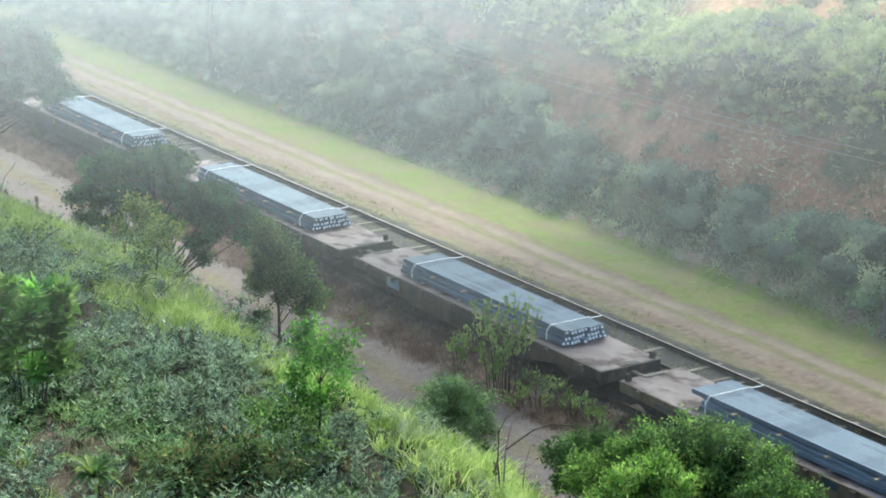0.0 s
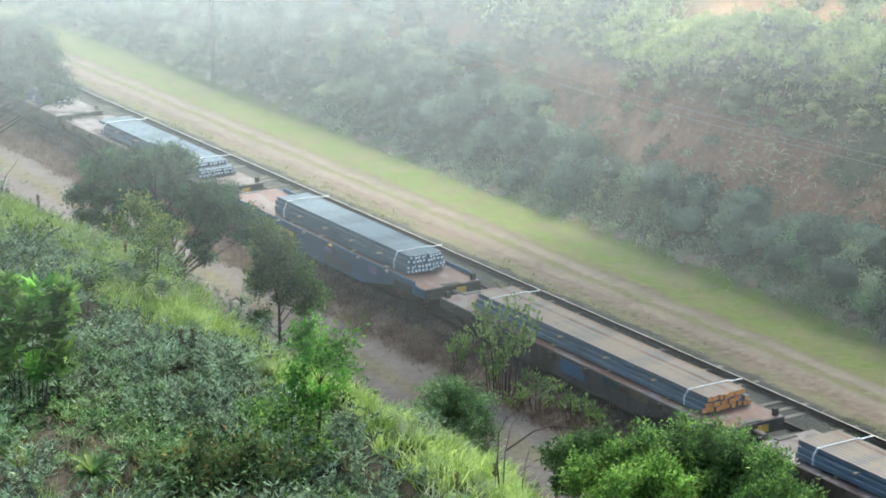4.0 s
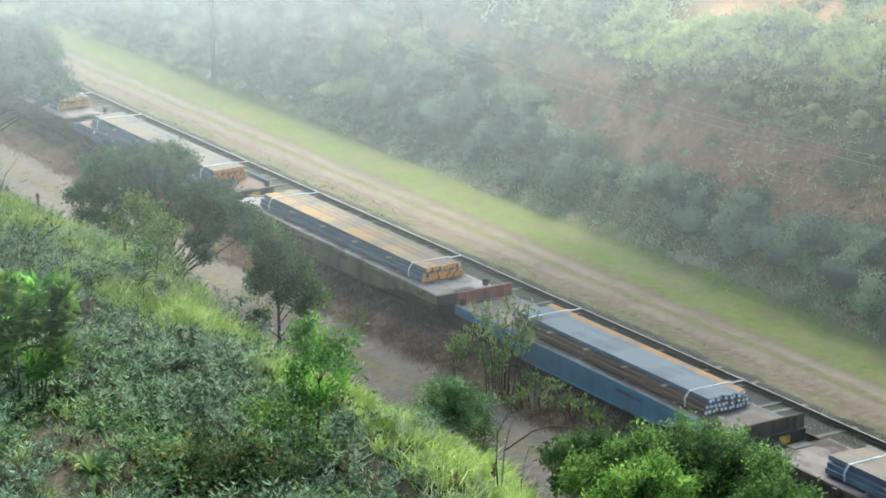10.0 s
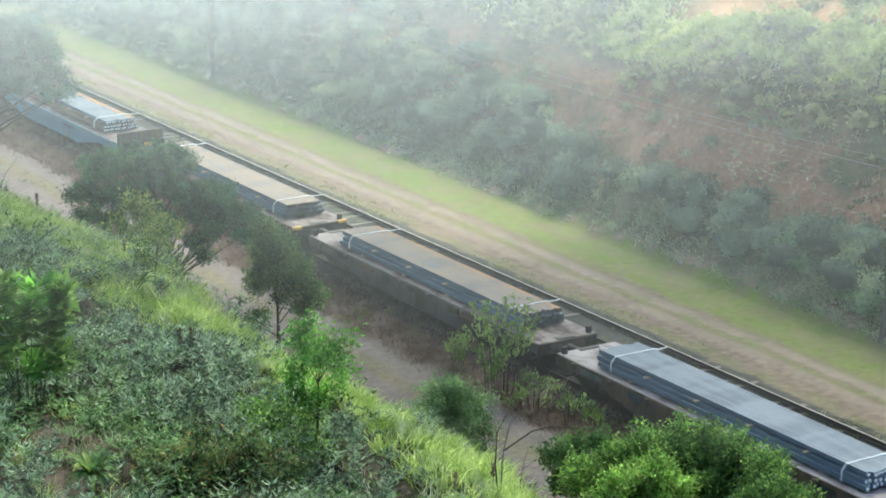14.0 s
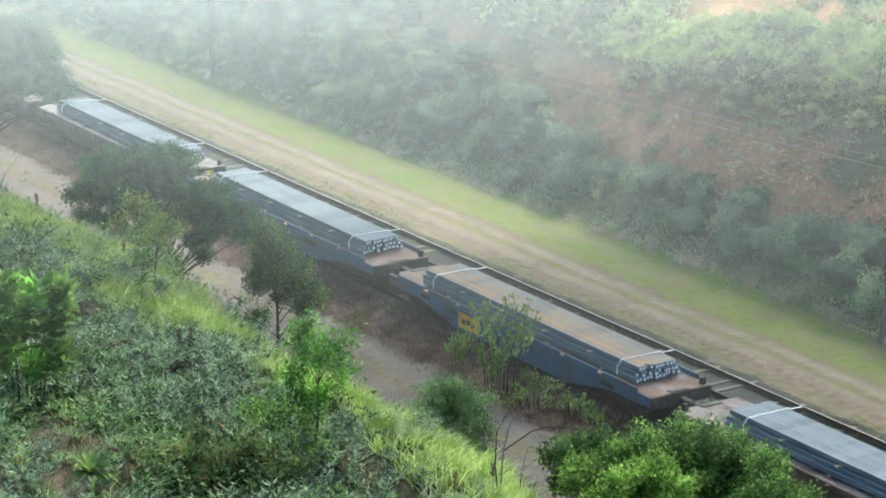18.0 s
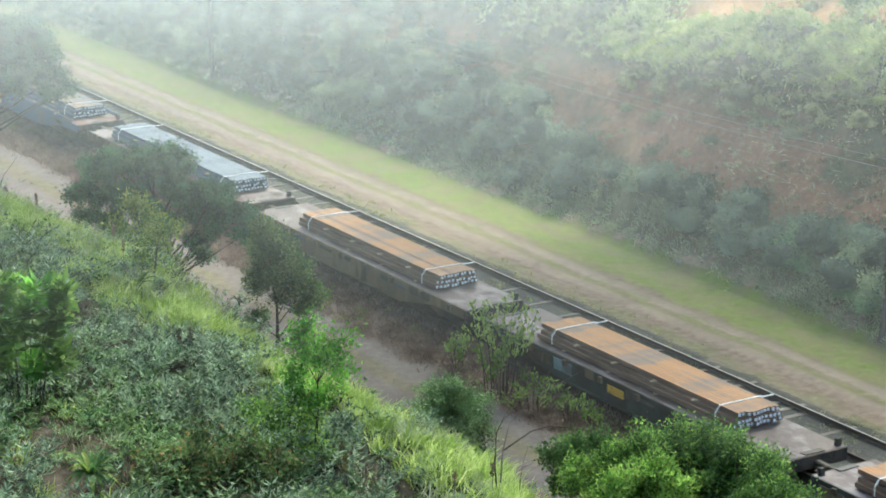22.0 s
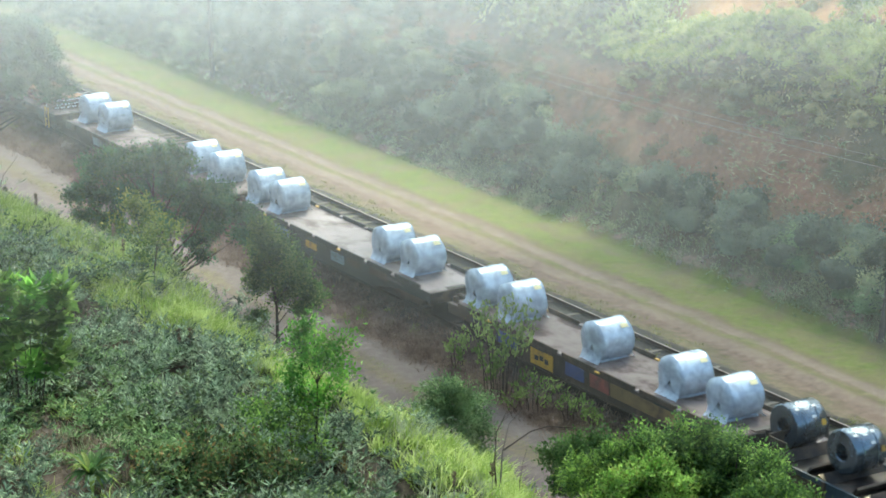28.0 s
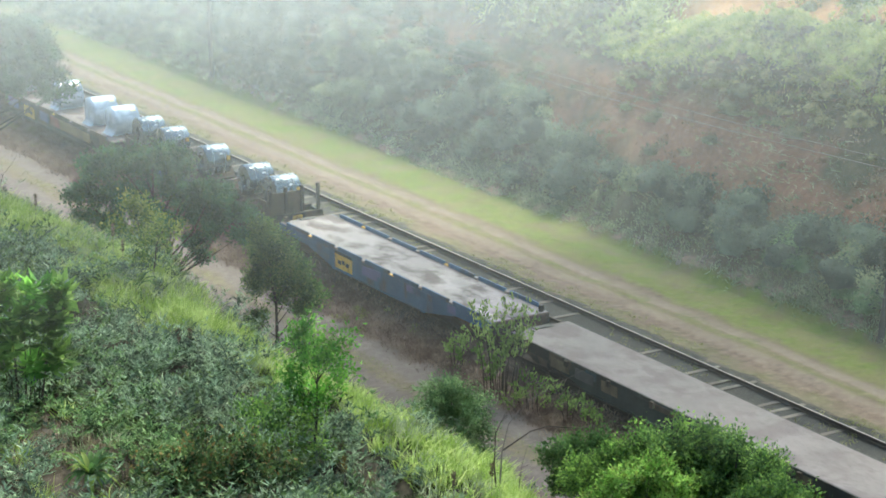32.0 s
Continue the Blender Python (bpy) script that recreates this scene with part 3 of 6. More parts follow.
def bogie(parent, y):
    b = part("bogie", cached(("bolster",), lambda: boxed(-1.0, 1.0, -0.25, 0.25, 0.35, 0.62, bevel=0.04)), "dark_steel", parent, "dusty black two-axle bogie", (0, y, 0))
    frame_me = cached(("side_frame",), lambda: prism([(-1.25, .40), (-1.2, .62), (-.5, .72), (.5, .72), (1.2, .62), (1.25, .40), (.9, .34), (.45, .22), (-.45, .22), (-.9, .34)], 0, -0.07, 0.07))
    wheel_me = cached(("wheel",), lambda: disc(0.42, 0.13, 0.0))
    for s in (-1, 1):
        part("side_frame", frame_me, "dark_steel", b, at=(s * 1.05, 0, 0))
        for w in (-0.88, 0.88):
            part("wheel", wheel_me, "wheel", b, at=(s * 0.82, w, 0.425))
    for w in (-0.88, 0.88):
        part("axle", cached(("axle",), lambda: tube(bmesh.new(), [(-0.8, 0, 0.425), (0.8, 0, 0.425)], [0.07, 0.07], 8)), "wheel", b, at=(0, w, 0))


def plate(parent, side, y, w, h, z, material, name="painted_panel", label="", marks=0, proud=0.012):
    """A thin painted panel on the sill's outer face, with dark unreadable marks."""
    x = side * (HALF + proud)
    p = part(name, boxed(x - 0.012, x + 0.012, y - w / 2, y + w / 2, z - h / 2, z + h / 2), material, parent, label)
    for i in range(marks):
        yy = y - w * 0.34 + w * 0.68 * (i + 0.5) / marks
        part("mark", boxed(x + side * 0.013 - 0.004, x + side * 0.013 + 0.004, yy - w * 0.09, yy + w * 0.09, z - h * 0.18 + (i % 2) * 0.05, z + h * 0.12 + (i % 2) * 0.05), "black", p)


def wagon(rear, length, side="brown", deck="deck_grey", label="weathered brown flat wagon with a fish-bellied side", curb=False, plate_at=None, panels=(),
          front_wall=None, rear_wall=None, rear_plate=False, corners=False, pockets=True, belly=0.62, ladder=False):
    """A flat wagon: its origin at its middle, at rail level. rear: y of its rear end at 0 s."""
    L = length / 2
    w = thing("flat_wagon", rear + L, label, "wagon", "wagons of the train")
    bm = boxed(-HALF + 0.05, HALF - 0.05, -L + 0.02, L - 0.02, 1.02, 1.10, bevel=0.015)
    part("deck", bm, deck, w)
    t = belly
    for s in (-1, 1):
        out = [(-L, 1.085), (L, 1.085), (L, 0.70), (L - 2.6, 0.66), (L - 4.9, 1.085 - t - 0.25), (-L + 4.9, 1.085 - t - 0.25), (-L + 2.6, 0.66), (-L, 0.70)]
        x = s * (HALF - 0.05)
        part("side_sill", prism(out, 0, x - 0.05, x + 0.05), "side_" + side, w)
        part("flange", boxed(x - 0.09 + s * 0.03, x + 0.09 + s * 0.03, -L + 5.0, L - 5.0, 1.085 - t - 0.275, 1.085 - t - 0.245), "side_" + side, w)
        if pockets:
            n = 8
            for i in range(n):
                y = -L + 1.2 + (length - 2.4) * i / (n - 1)
                part("stake_pocket", cached(("stake_pocket",), lambda: boxed(-0.05, 0.05, -0.10, 0.10, 0.80, 1.04, bevel=0.01)), "side_" + side, w, at=(s * (HALF + 0.05), y, 0))
        if curb:
            n = 7
            step = (length - 1.2) / n
            for i in range(n):
                y0 = -L + 0.6 + i * step
                part("curb", boxed(s * HALF - 0.04, s * HALF + 0.04, y0 + 0.16, y0 + step - 0.16, 1.087, 1.27, bevel=0.015), "side_" + side, w)
                if i and i % 3:
                    part("socket", boxed(s * (HALF - 0.03) - 0.09, s * (HALF - 0.03) + 0.09, y0 - 0.12, y0 + 0.12, 1.103, 1.19, bevel=0.02), "deck_pale", w, "pale stake socket")
                elif i:
                    part("latch", boxed(s * HALF - 0.06, s * HALF + 0.06, y0 - 0.16, y0 + 0.16, 1.103, 1.15, bevel=0.01), "yellow", w, "yellow latch")
    for s in (-1, 1):
        part("end_sill", boxed(-HALF + 0.03, HALF - 0.03, s * L - 0.06, s * L + 0.06, 0.62, 1.09, bevel=0.02), "dark_steel", w)
        part("coupler", boxed(-0.13, 0.13, s * L + (0.06 if s > 0 else -0.74), s * L + (0.74 if s > 0 else -0.06), 0.66, 0.92, bevel=0.05), "dark_steel", w)
        part("brake_stand", prism([(s * (L - 0.12), 1.09), (s * (L - 0.30), 1.09), (s * (L - 0.26), 1.36), (s * (L - 0.14), 1.36)], 0, -s * 1.12 - 0.09, -s * 1.12 + 0.09), "dark_steel", w, "small black brake stand")
        part("buffer_plate", boxed(-0.42, 0.42, s * (L - 0.16) - 0.14, s * (L - 0.16) + 0.14, 1.104, 1.135, bevel=0.008), "side_grey", w)
        part("step", boxed(-HALF - 0.02, -HALF + 0.28, s * (L - 0.5) - 0.18, s * (L - 0.5) + 0.18, 0.36, 0.40), "dark_steel", w)
        bogie(w, s * (L - 2.0))
    part("centre_sill", boxed(-0.3, 0.3, -L + 0.1, L - 0.1, 0.63, 1.015), "dark_steel", w)
    if corners:
        for s in (-1, 1):
            part("corner_mark", boxed(s * (HALF - 0.2) - 0.22, s * (HALF - 0.2) + 0.22, -L - 0.07, -L + 0.1, 1.0, 1.112), "yellow", w, "yellow painted deck corner")
    if rear_plate:
        part("end_plate", boxed(0.15, 0.6, -L - 0.085, -L - 0.062, 0.72, 0.98), "yellow", w, "yellow end plate")
    for wall, y, mat_ in ((front_wall, L - 0.06, front_wall), (rear_wall, -L + 0.06, rear_wall)):
        if wall:
            part("end_wall", boxed(-HALF + 0.06, HALF - 0.06, y - 0.04, y + 0.04, 1.10, 1.62, bevel=0.015), mat_, w, "upright steel end wall")
            for x in (-0.9, 0.0, 0.9):
                part("wall_rib", boxed(x - 0.05, x + 0.05, y - 0.09, y - 0.045, 1.11, 1.60), mat_, w)
    if plate_at is not None:
        plate(w, -1, L - plate_at, 1.5, 0.62, 0.60, "yellow", "yellow_plate", "yellow panel with dark unreadable marks", 3)
    for y, pw, ph, mat_ in panels:
        plate(w, -1, L - y, pw, ph, 0.72, mat_)
    for k in range(7):
        y = -L + 1.5 + (length - 3.0) * (k + float(rng.random())) / 7
        plate(w, -1, y, float(rng.uniform(0.5, 1.7)), float(rng.uniform(0.12, 0.34)), float(rng.uniform(0.80, 0.90)), PATCH.get(side, PATCH["other"])[int(rng.integers(0, 7))], "patch", proud=0.003)
    if ladder:
        y = -L + 1.0
        for dy in (-0.22, 0.22):
            part("ladder_rail", boxed(-HALF - 0.10, -HALF - 0.05, y + dy - 0.025, y + dy + 0.025, 0.25, 1.35), "yellow", w, "yellow ladder rail")
        for z in (0.4, 0.7, 1.0, 1.3):
            part("rung", boxed(-HALF - 0.09, -HALF - 0.06, y - 0.2, y + 0.2, z - 0.02, z + 0.02), "yellow", w)
    return w


MIXED = {"orange": ("tan", "grey", "rust"), "tan": ("grey", "rust", "orange"), "yellowrust": ("tan", "orange")}


def bar_mesh(length, skin, end):
    key = ("steel_bar", length, skin, end)
    if key not in CACHE:
        h, e, inner = 0.0845, 0.079, 0.64 if end == "white" else 0.95
        corner = [(h, e), (e, h), (-e, h), (-h, e), (-h, -e), (-e, -h), (e, -h), (h, -e)]
        n = len(corner)
        bm = bmesh.new()
        rings = []
        for y, s in ((-length / 2, inner), (-length / 2, 1.0), (length / 2, 1.0), (length / 2, inner)):
            rings.append([bm.verts.new((u * s, y, v * s)) for u, v in corner])
        for p, q in zip(rings, rings[1:]):
            for k in range(n):
                bm.faces.new((p[k], p[(k + 1) % n], q[(k + 1) % n], q[k]))
        caps = [bm.faces.new(rings[0]), bm.faces.new(rings[-1])]
        bmesh.ops.recalc_face_normals(bm, faces=bm.faces)
        for f in caps:
            f.material_index = 1
        me = bpy.data.meshes.new("steel_bar")
        bm.to_mesh(me)
        bm.free()
        me.materials.append(M["bar_" + skin])
        me.materials.append(M["end_" + end])
        CACHE[key] = me
    return CACHE[key]


def load(front, rear, top="blue", end="white", sides="blue", edge=None, label="", layers=0, step=False, edge_bars=2):
    """A strapped stack of long steel bars on a wagon's deck; front and rear: y of its ends at 0 s."""
    length = round(front - rear, 1)
    layers = layers or 3
    b = thing("steel_bar_stack", (front + rear) / 2, label, "steel bars", "loads of steel bars", 1.104)
    z = 0.075
    for y in (-length * 0.36, -length * 0.12, length * 0.12, length * 0.36):
        part("bearer", boxed(-1.05, 1.05, y - 0.05, y + 0.05, 0.0, 0.07, bevel=0.008), "timber", b)
    rows = [11, 11, 10, 9] if layers == 4 else [12, 11, 10]
    halves = []
    for k, n in enumerate(rows):
        if k == 2:
            for y in (-length * 0.3, -length * 0.1, length * 0.1, length * 0.3):
                part("dunnage", boxed(-1.03, 1.03, y - 0.05, y + 0.05, z, z + 0.055, bevel=0.006), "timber", b, "pale timber dunnage")
            z += 0.06
        for i in range(n):
            x = (i - (n - 1) / 2) * 0.1695
            skin = top if k == len(rows) - 1 else sides
            if k == len(rows) - 1 and top in MIXED and rng.random() < 0.08:
                skin = MIXED[top][int(rng.integers(0, len(MIXED[top])))]
            if edge and k == len(rows) - 1 and i >= n - edge_bars:
                skin = edge
            dy = rng.normal() * 0.06 - (0.55 if step and k < 2 else 0.0)
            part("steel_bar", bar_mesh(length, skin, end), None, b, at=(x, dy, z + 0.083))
        halves.append((n * 0.172 / 2, z + 0.17))
        z += 0.168
    hw, top_z, low = halves[-1][0] + 0.03, z + 0.01, halves[0][0] + 0.04
    for y in (-length / 2 + 1.0, length / 2 - 1.0):
        for q in (0.0,):
            out = [(-low, 0.1), (-low, 0.42), (-hw, top_z), (hw, top_z), (low, 0.42), (low, 0.1), (low + 0.02, 0.1), (low + 0.02, 0.43), (hw + 0.01, top_z + 0.02), (-hw - 0.01, top_z + 0.02), (-low - 0.02, 0.43), (-low - 0.02, 0.1)]
            part("strap", prism(out, 1, y + q - 0.022, y + q + 0.022), "strap", b)
        part("strap_tail", boxed(hw - 0.05, hw + 0.55, y - 0.03, y + 0.03, top_z - 0.05, top_z - 0.03), "strap", b)
    return b


def ring(r, hole, w, sides=40):
    """A coil of strip with its axis along x and a bore through it."""
    bm = bmesh.new()
    e = 0.03
    rr = [(r, -w / 2 + e), (r, w / 2 - e), (r - e, w / 2), (hole + e, w / 2), (hole, w / 2 - e), (hole, -w / 2 + e), (hole + e, -w / 2), (r - e, -w / 2)]
    rows = []
    for j in range(sides):
        a = 2 * math.pi * j / sides
        rows.append([bm.verts.new((h, q * math.cos(a), q * math.sin(a))) for q, h in rr])
    for j in range(sides):
        for i in range(len(rr)):
            f = bm.faces.new((rows[j][i], rows[j][(i + 1) % len(rr)], rows[(j + 1) % sides][(i + 1) % len(rr)], rows[(j + 1) % sides][i]))
            f.smooth = i == 0
    bmesh.ops.recalc_face_normals(bm, faces=bm.faces)
    return bm


def film_mesh(r, w, seed):
    """Crumpled film draped over a coil, down to a spread skirt on the deck."""
    r_ = np.random.default_rng(seed)
    nu, nv = 44, 14
    V = []
    ph = r_.uniform(0, 6.28, 8)
    for i in range(nu + 1):
        u = i / nu
        q = max(0.07 - u, u - 0.93, 0.0) / 0.07          # the collar spread on the deck
        a = math.radians(-64 + 308 * min(1.0, max(0.0, (u - 0.07) / 0.86)))
        y0, z0 = (r + 0.022) * math.cos(a), (r + 0.022) * math.sin(a)
        if q > 0:
            y0, z0 = y0 + (1 if u < 0.5 else -1) * 0.12 * q * q, z0 + (-r + 0.015 - z0) * min(1.0, q * 1.6)
        for j in range(nv + 1):
            x = -w / 2 - 0.03 + (w + 0.06) * j / nv
            k = 0.010 * math.sin(5 * u * 6.28 + ph[0] + 3 * x) + 0.010 * math.sin(17 * u + 7 * x + ph[1]) + r_.normal() * 0.004
            V.append((x + 0.02 * math.sin(u * 23 + ph[2]), y0 * (1 + k), max(z0 * (1 + k), -r + 0.012)))
    V = np.array(V)
    F = []
    for i in range(nu):
        for j in range(nv):
            p = i * (nv + 1) + j
            F.append((p, p + 1, p + nv + 2, p + nv + 1))
    caps = []
    for side in (0, nv):                       # film over the flat faces, gathered towards the middle, with a torn foot
        base = len(V) + len(caps)
        s = -1 if side == 0 else 1
        rim = [i * (nv + 1) + side for i in range(nu + 1)]
        inner = []
        for i in range(nu + 1):
            p = V[rim[i]]
            inner.append(len(V) + len(caps))
            caps.append((p[0] + s * (0.02 + 0.03 * r_.random()), p[1] * 0.5, p[2] * 0.5 - 0.03))
        c = len(V) + len(caps)
        caps.append((s * (w / 2 + 0.05), 0, -0.08))
        for i in range(nu):
            F.append((rim[i], rim[i + 1], inner[i + 1], inner[i]))
            F.append((inner[i], inner[i + 1], c, c))
        foot_ = len(V) + len(caps)
        for i in range(13):                    # film gathered at the foot of the face
            y0 = -0.8 * r + 1.6 * r * i / 12
            caps += [(s * (w / 2 + 0.05), y0, -r + 0.40 + 0.05 * math.sin(2.1 * i + ph[3])), (s * (w / 2 + 0.09 + 0.03 * math.sin(3.3 * i)), y0, -r + 0.16), (s * (w / 2 + 0.22 + 0.06 * math.sin(2.7 * i + ph[4])), y0 * 1.05, -r + 0.012)]
            if i:
                for k in (0, 1):
                    q = foot_ + 3 * i + k
                    F.append((q - 3, q - 2, q + 1, q))
    V = np.concatenate((V, np.array(caps)))
    loops, totals = [], []
    for f in F:
        g = f[:3] if f[2] == f[3] else f
        loops += g
        totals.append(len(g))
    return sheet("plastic_film", V, np.array(loops), np.array(totals), "wrap", True)


FILMS = []


def coil(y, wrapped=True, r=0.74, w=1.30, z=1.104):
    c = thing("steel_coil", y, "steel coil wrapped in cloudy plastic film" if wrapped else "bare bluish steel strip coil with a yellow label", "steel coil", "steel coils on the train", z + r)
    part("strip", cached(("coil", wrapped), lambda: ring(r, 0.27, w)), "coil" if wrapped else "coil_dark", c)
    if wrapped:
        if len(FILMS) < 4:
            FILMS.append(film_mesh(r, w, 50 + len(FILMS)))
        part("plastic_film", FILMS[len(MOVING) % len(FILMS)], None, c, "cloudy crumpled plastic film")
    if wrapped:
        part("label_sheet", boxed(0.17, 0.47, -0.09, 0.09, -0.004, 0.004), "label", c, "yellow label", Matrix.Rotation(radians(42), 4, "X") @ Matrix.Translation((0.05, 0, r + 0.05)))
    else:
        part("label_sheet", boxed(0.38, 0.56, -0.10, 0.10, -0.004, 0.004), "yellow", c, "yellow label", Matrix.Rotation(radians(78), 4, "X") @ Matrix.Translation((0, 0, r + 0.006)))
        # four small white marks over the coil's upper surface
        for k, (lx, turn) in enumerate(((-0.42, 30), (-0.05, 33), (0.30, 28), (0.12, 58))):
            part("paper_mark", boxed(lx - 0.085, lx + 0.085, -0.05, 0.05, -0.004, 0.004), "strap", c, "small white mark", Matrix.Rotation(radians(turn), 4, "X") @ Matrix.Translation((0, 0, r + 0.012)))
    if not wrapped:
        for dx in (-0.3, 0.3):
            part("band", cached(("band", dx), lambda: ring(r + 0.004, r - 0.02, 0.035)), "coil", c, "steel band", (dx, 0, 0))
    return c


W = {"brown": "weathered brown flat wagon with a fish-bellied side", "blue": "blue flat wagon with curbed deck and yellow panel",
     "cream": "weathered cream and brown flat wagon", "grey": "weathered grey flat wagon", "slate": "dark slate-green flat wagon"}
DARK, TAN, ORA, GREY = ("strapped stack of dark blue-grey steel bars with pale ends", "strapped stack of dusty tan steel bars", "strapped stack of orange rusty steel bars with pale ends",
                        "strapped stack of grey steel bars")
D = 18.45
wagon(124.9, D, "brown"); load(139.9, 128.1, label=DARK)
wagon(105.2, D, "slate"); load(120.2, 108.3, label=DARK)
wagon(85.5, D, "slate", panels=((5.6, 1.0, 0.4, "yellow"), (3.8, 1.2, 0.4, "lightblue"))); load(100.4, 88.6, label=DARK)
wagon(65.75, D, "brown", panels=((3.4, 1.0, 0.4, "lightblue"),)); load(80.7, 68.7, label=DARK)
wagon(46.1, D, "cream", rear_plate=True); load(60.9, 48.9, label=DARK, step=True)
wagon(26.3, D, "blue", "deck_rust", W["blue"], True, 6.2, rear_plate=True, pockets=False); load(40.4, 28.4, label=DARK, layers=4)
wagon(6.6, D, "grey", "deck_rust", W["grey"], panels=((9.5, 1.6, 0.5, "side_blue"),), rear_plate=True); load(23.0, 8.1, "tan", "orange", label=TAN)
wagon(-13.4, D, "brown", "deck_grey", panels=((7.4, 1.5, 0.4, "lightblue"),)); load(3.2, -11.5, "tan", "orange", label=TAN)
wagon(-33.0, D, "blue", "deck_rust", W["blue"], True, 6.3, rear_plate=True, pockets=False); load(-16.3, -31.0, "tan", "orange", label=TAN)
wagon(-52.7, D, "cream", "deck_pale", W["cream"]); load(-36.3, -51.0, "yellowrust", "orange", edge="tan", label=TAN)
wagon(-72.6, D, "sky", "deck_dark", "pale blue flat wagon with low steel end walls", front_wall="red", rear_wall="side_brown", rear_plate=True, pockets=False); load(-57.9, -70.0, "grey", "white", "rust", edge="orange", label="strapped stack of grey and rust-edged steel bars with pale ends")
wagon(-92.3, D, "brown", "deck_grey", corners=True, panels=((9.0, 0.5, 0.3, "yellow"),)); load(-76.4, -90.8, "tan", "dark", label=TAN)
wagon(-112.2, D, "grey", "deck_grey", W["grey"]); load(-96.0, -110.5, "tan", "dark", label=TAN)
wagon(-131.9, D, "brown", "deck_pale", rear_plate=True); load(-115.6, -130.3, "grey", "white", label=GREY)
wagon(-151.6, D, "blue", "deck_rust", W["blue"], True, 6.3, pockets=False); load(-135.3, -150.0, "grey", "white", label=GREY)
wagon(-171.4, D, "blue", "deck_rust", W["blue"], True, 6.3, pockets=False); load(-155.1, -170.0, "tan", "white", label=TAN)
wagon(-191.4, D, "brown", "deck_grey", panels=((6.6, 1.1, 0.3, "side_cream"),)); load(-175.3, -189.4, "grey", "white", "blue", label=GREY)
wagon(-211.1, D, "cream", "deck_dark", W["cream"]); load(-196.3, -208.2, "orange", "white", "rust", label=ORA)
wagon(-230.8, D, "slate", "deck_dark", W["slate"], panels=((4.0, 1.6, 0.4, "side_cream"), (5.6, 1.2, 0.45, "lightblue"), (9.0, 1.0, 0.3, "yellow"))); load(-215.8, -227.8, "orange", "white", "rust", label=ORA)
wagon(-246.3, 14.1, "slate", "deck_dark", "short dark flat wagon with a yellow ladder", ladder=True, belly=0.35, panels=((1.0, 1.2, 0.4, "side_cream"),)); load(-233.9, -245.4, "orange", "white", "rust", label=ORA)
wagon(-267.4, 19.6, "slate", "deck_grey", "dark flat wagon carrying wrapped coils", panels=((4.5, 1.4, 0.4, "lightblue"),))
for y in (-248.9, -251.5, -262.3, -264.9):
    coil(y)
wagon(-286.3, 17.6, "slate", "deck_pale", "dark flat wagon carrying wrapped coils", True, panels=((4.6, 1.4, 0.4, "lightblue"), (7.4, 1.0, 0.3, "yellow"), (9.8, 1.2, 0.4, "lightblue")), pockets=False)
for y in (-269.2, -271.5, -281.1, -283.5):
    coil(y)
wagon(-306.2, D, "brown", "deck_grey", "brown and blue flat wagon carrying wrapped coils", True, 6.8, panels=((4.4, 1.5, 0.5, "purple"), (9.0, 1.2, 0.5, "purple"), (10.6, 1.2, 0.5, "red"), (13.4, 4.2, 0.5, "ochre")), pockets=False)
for y in (-288.7, -291.1, -296.9, -301.7, -304.5):
    coil(y)


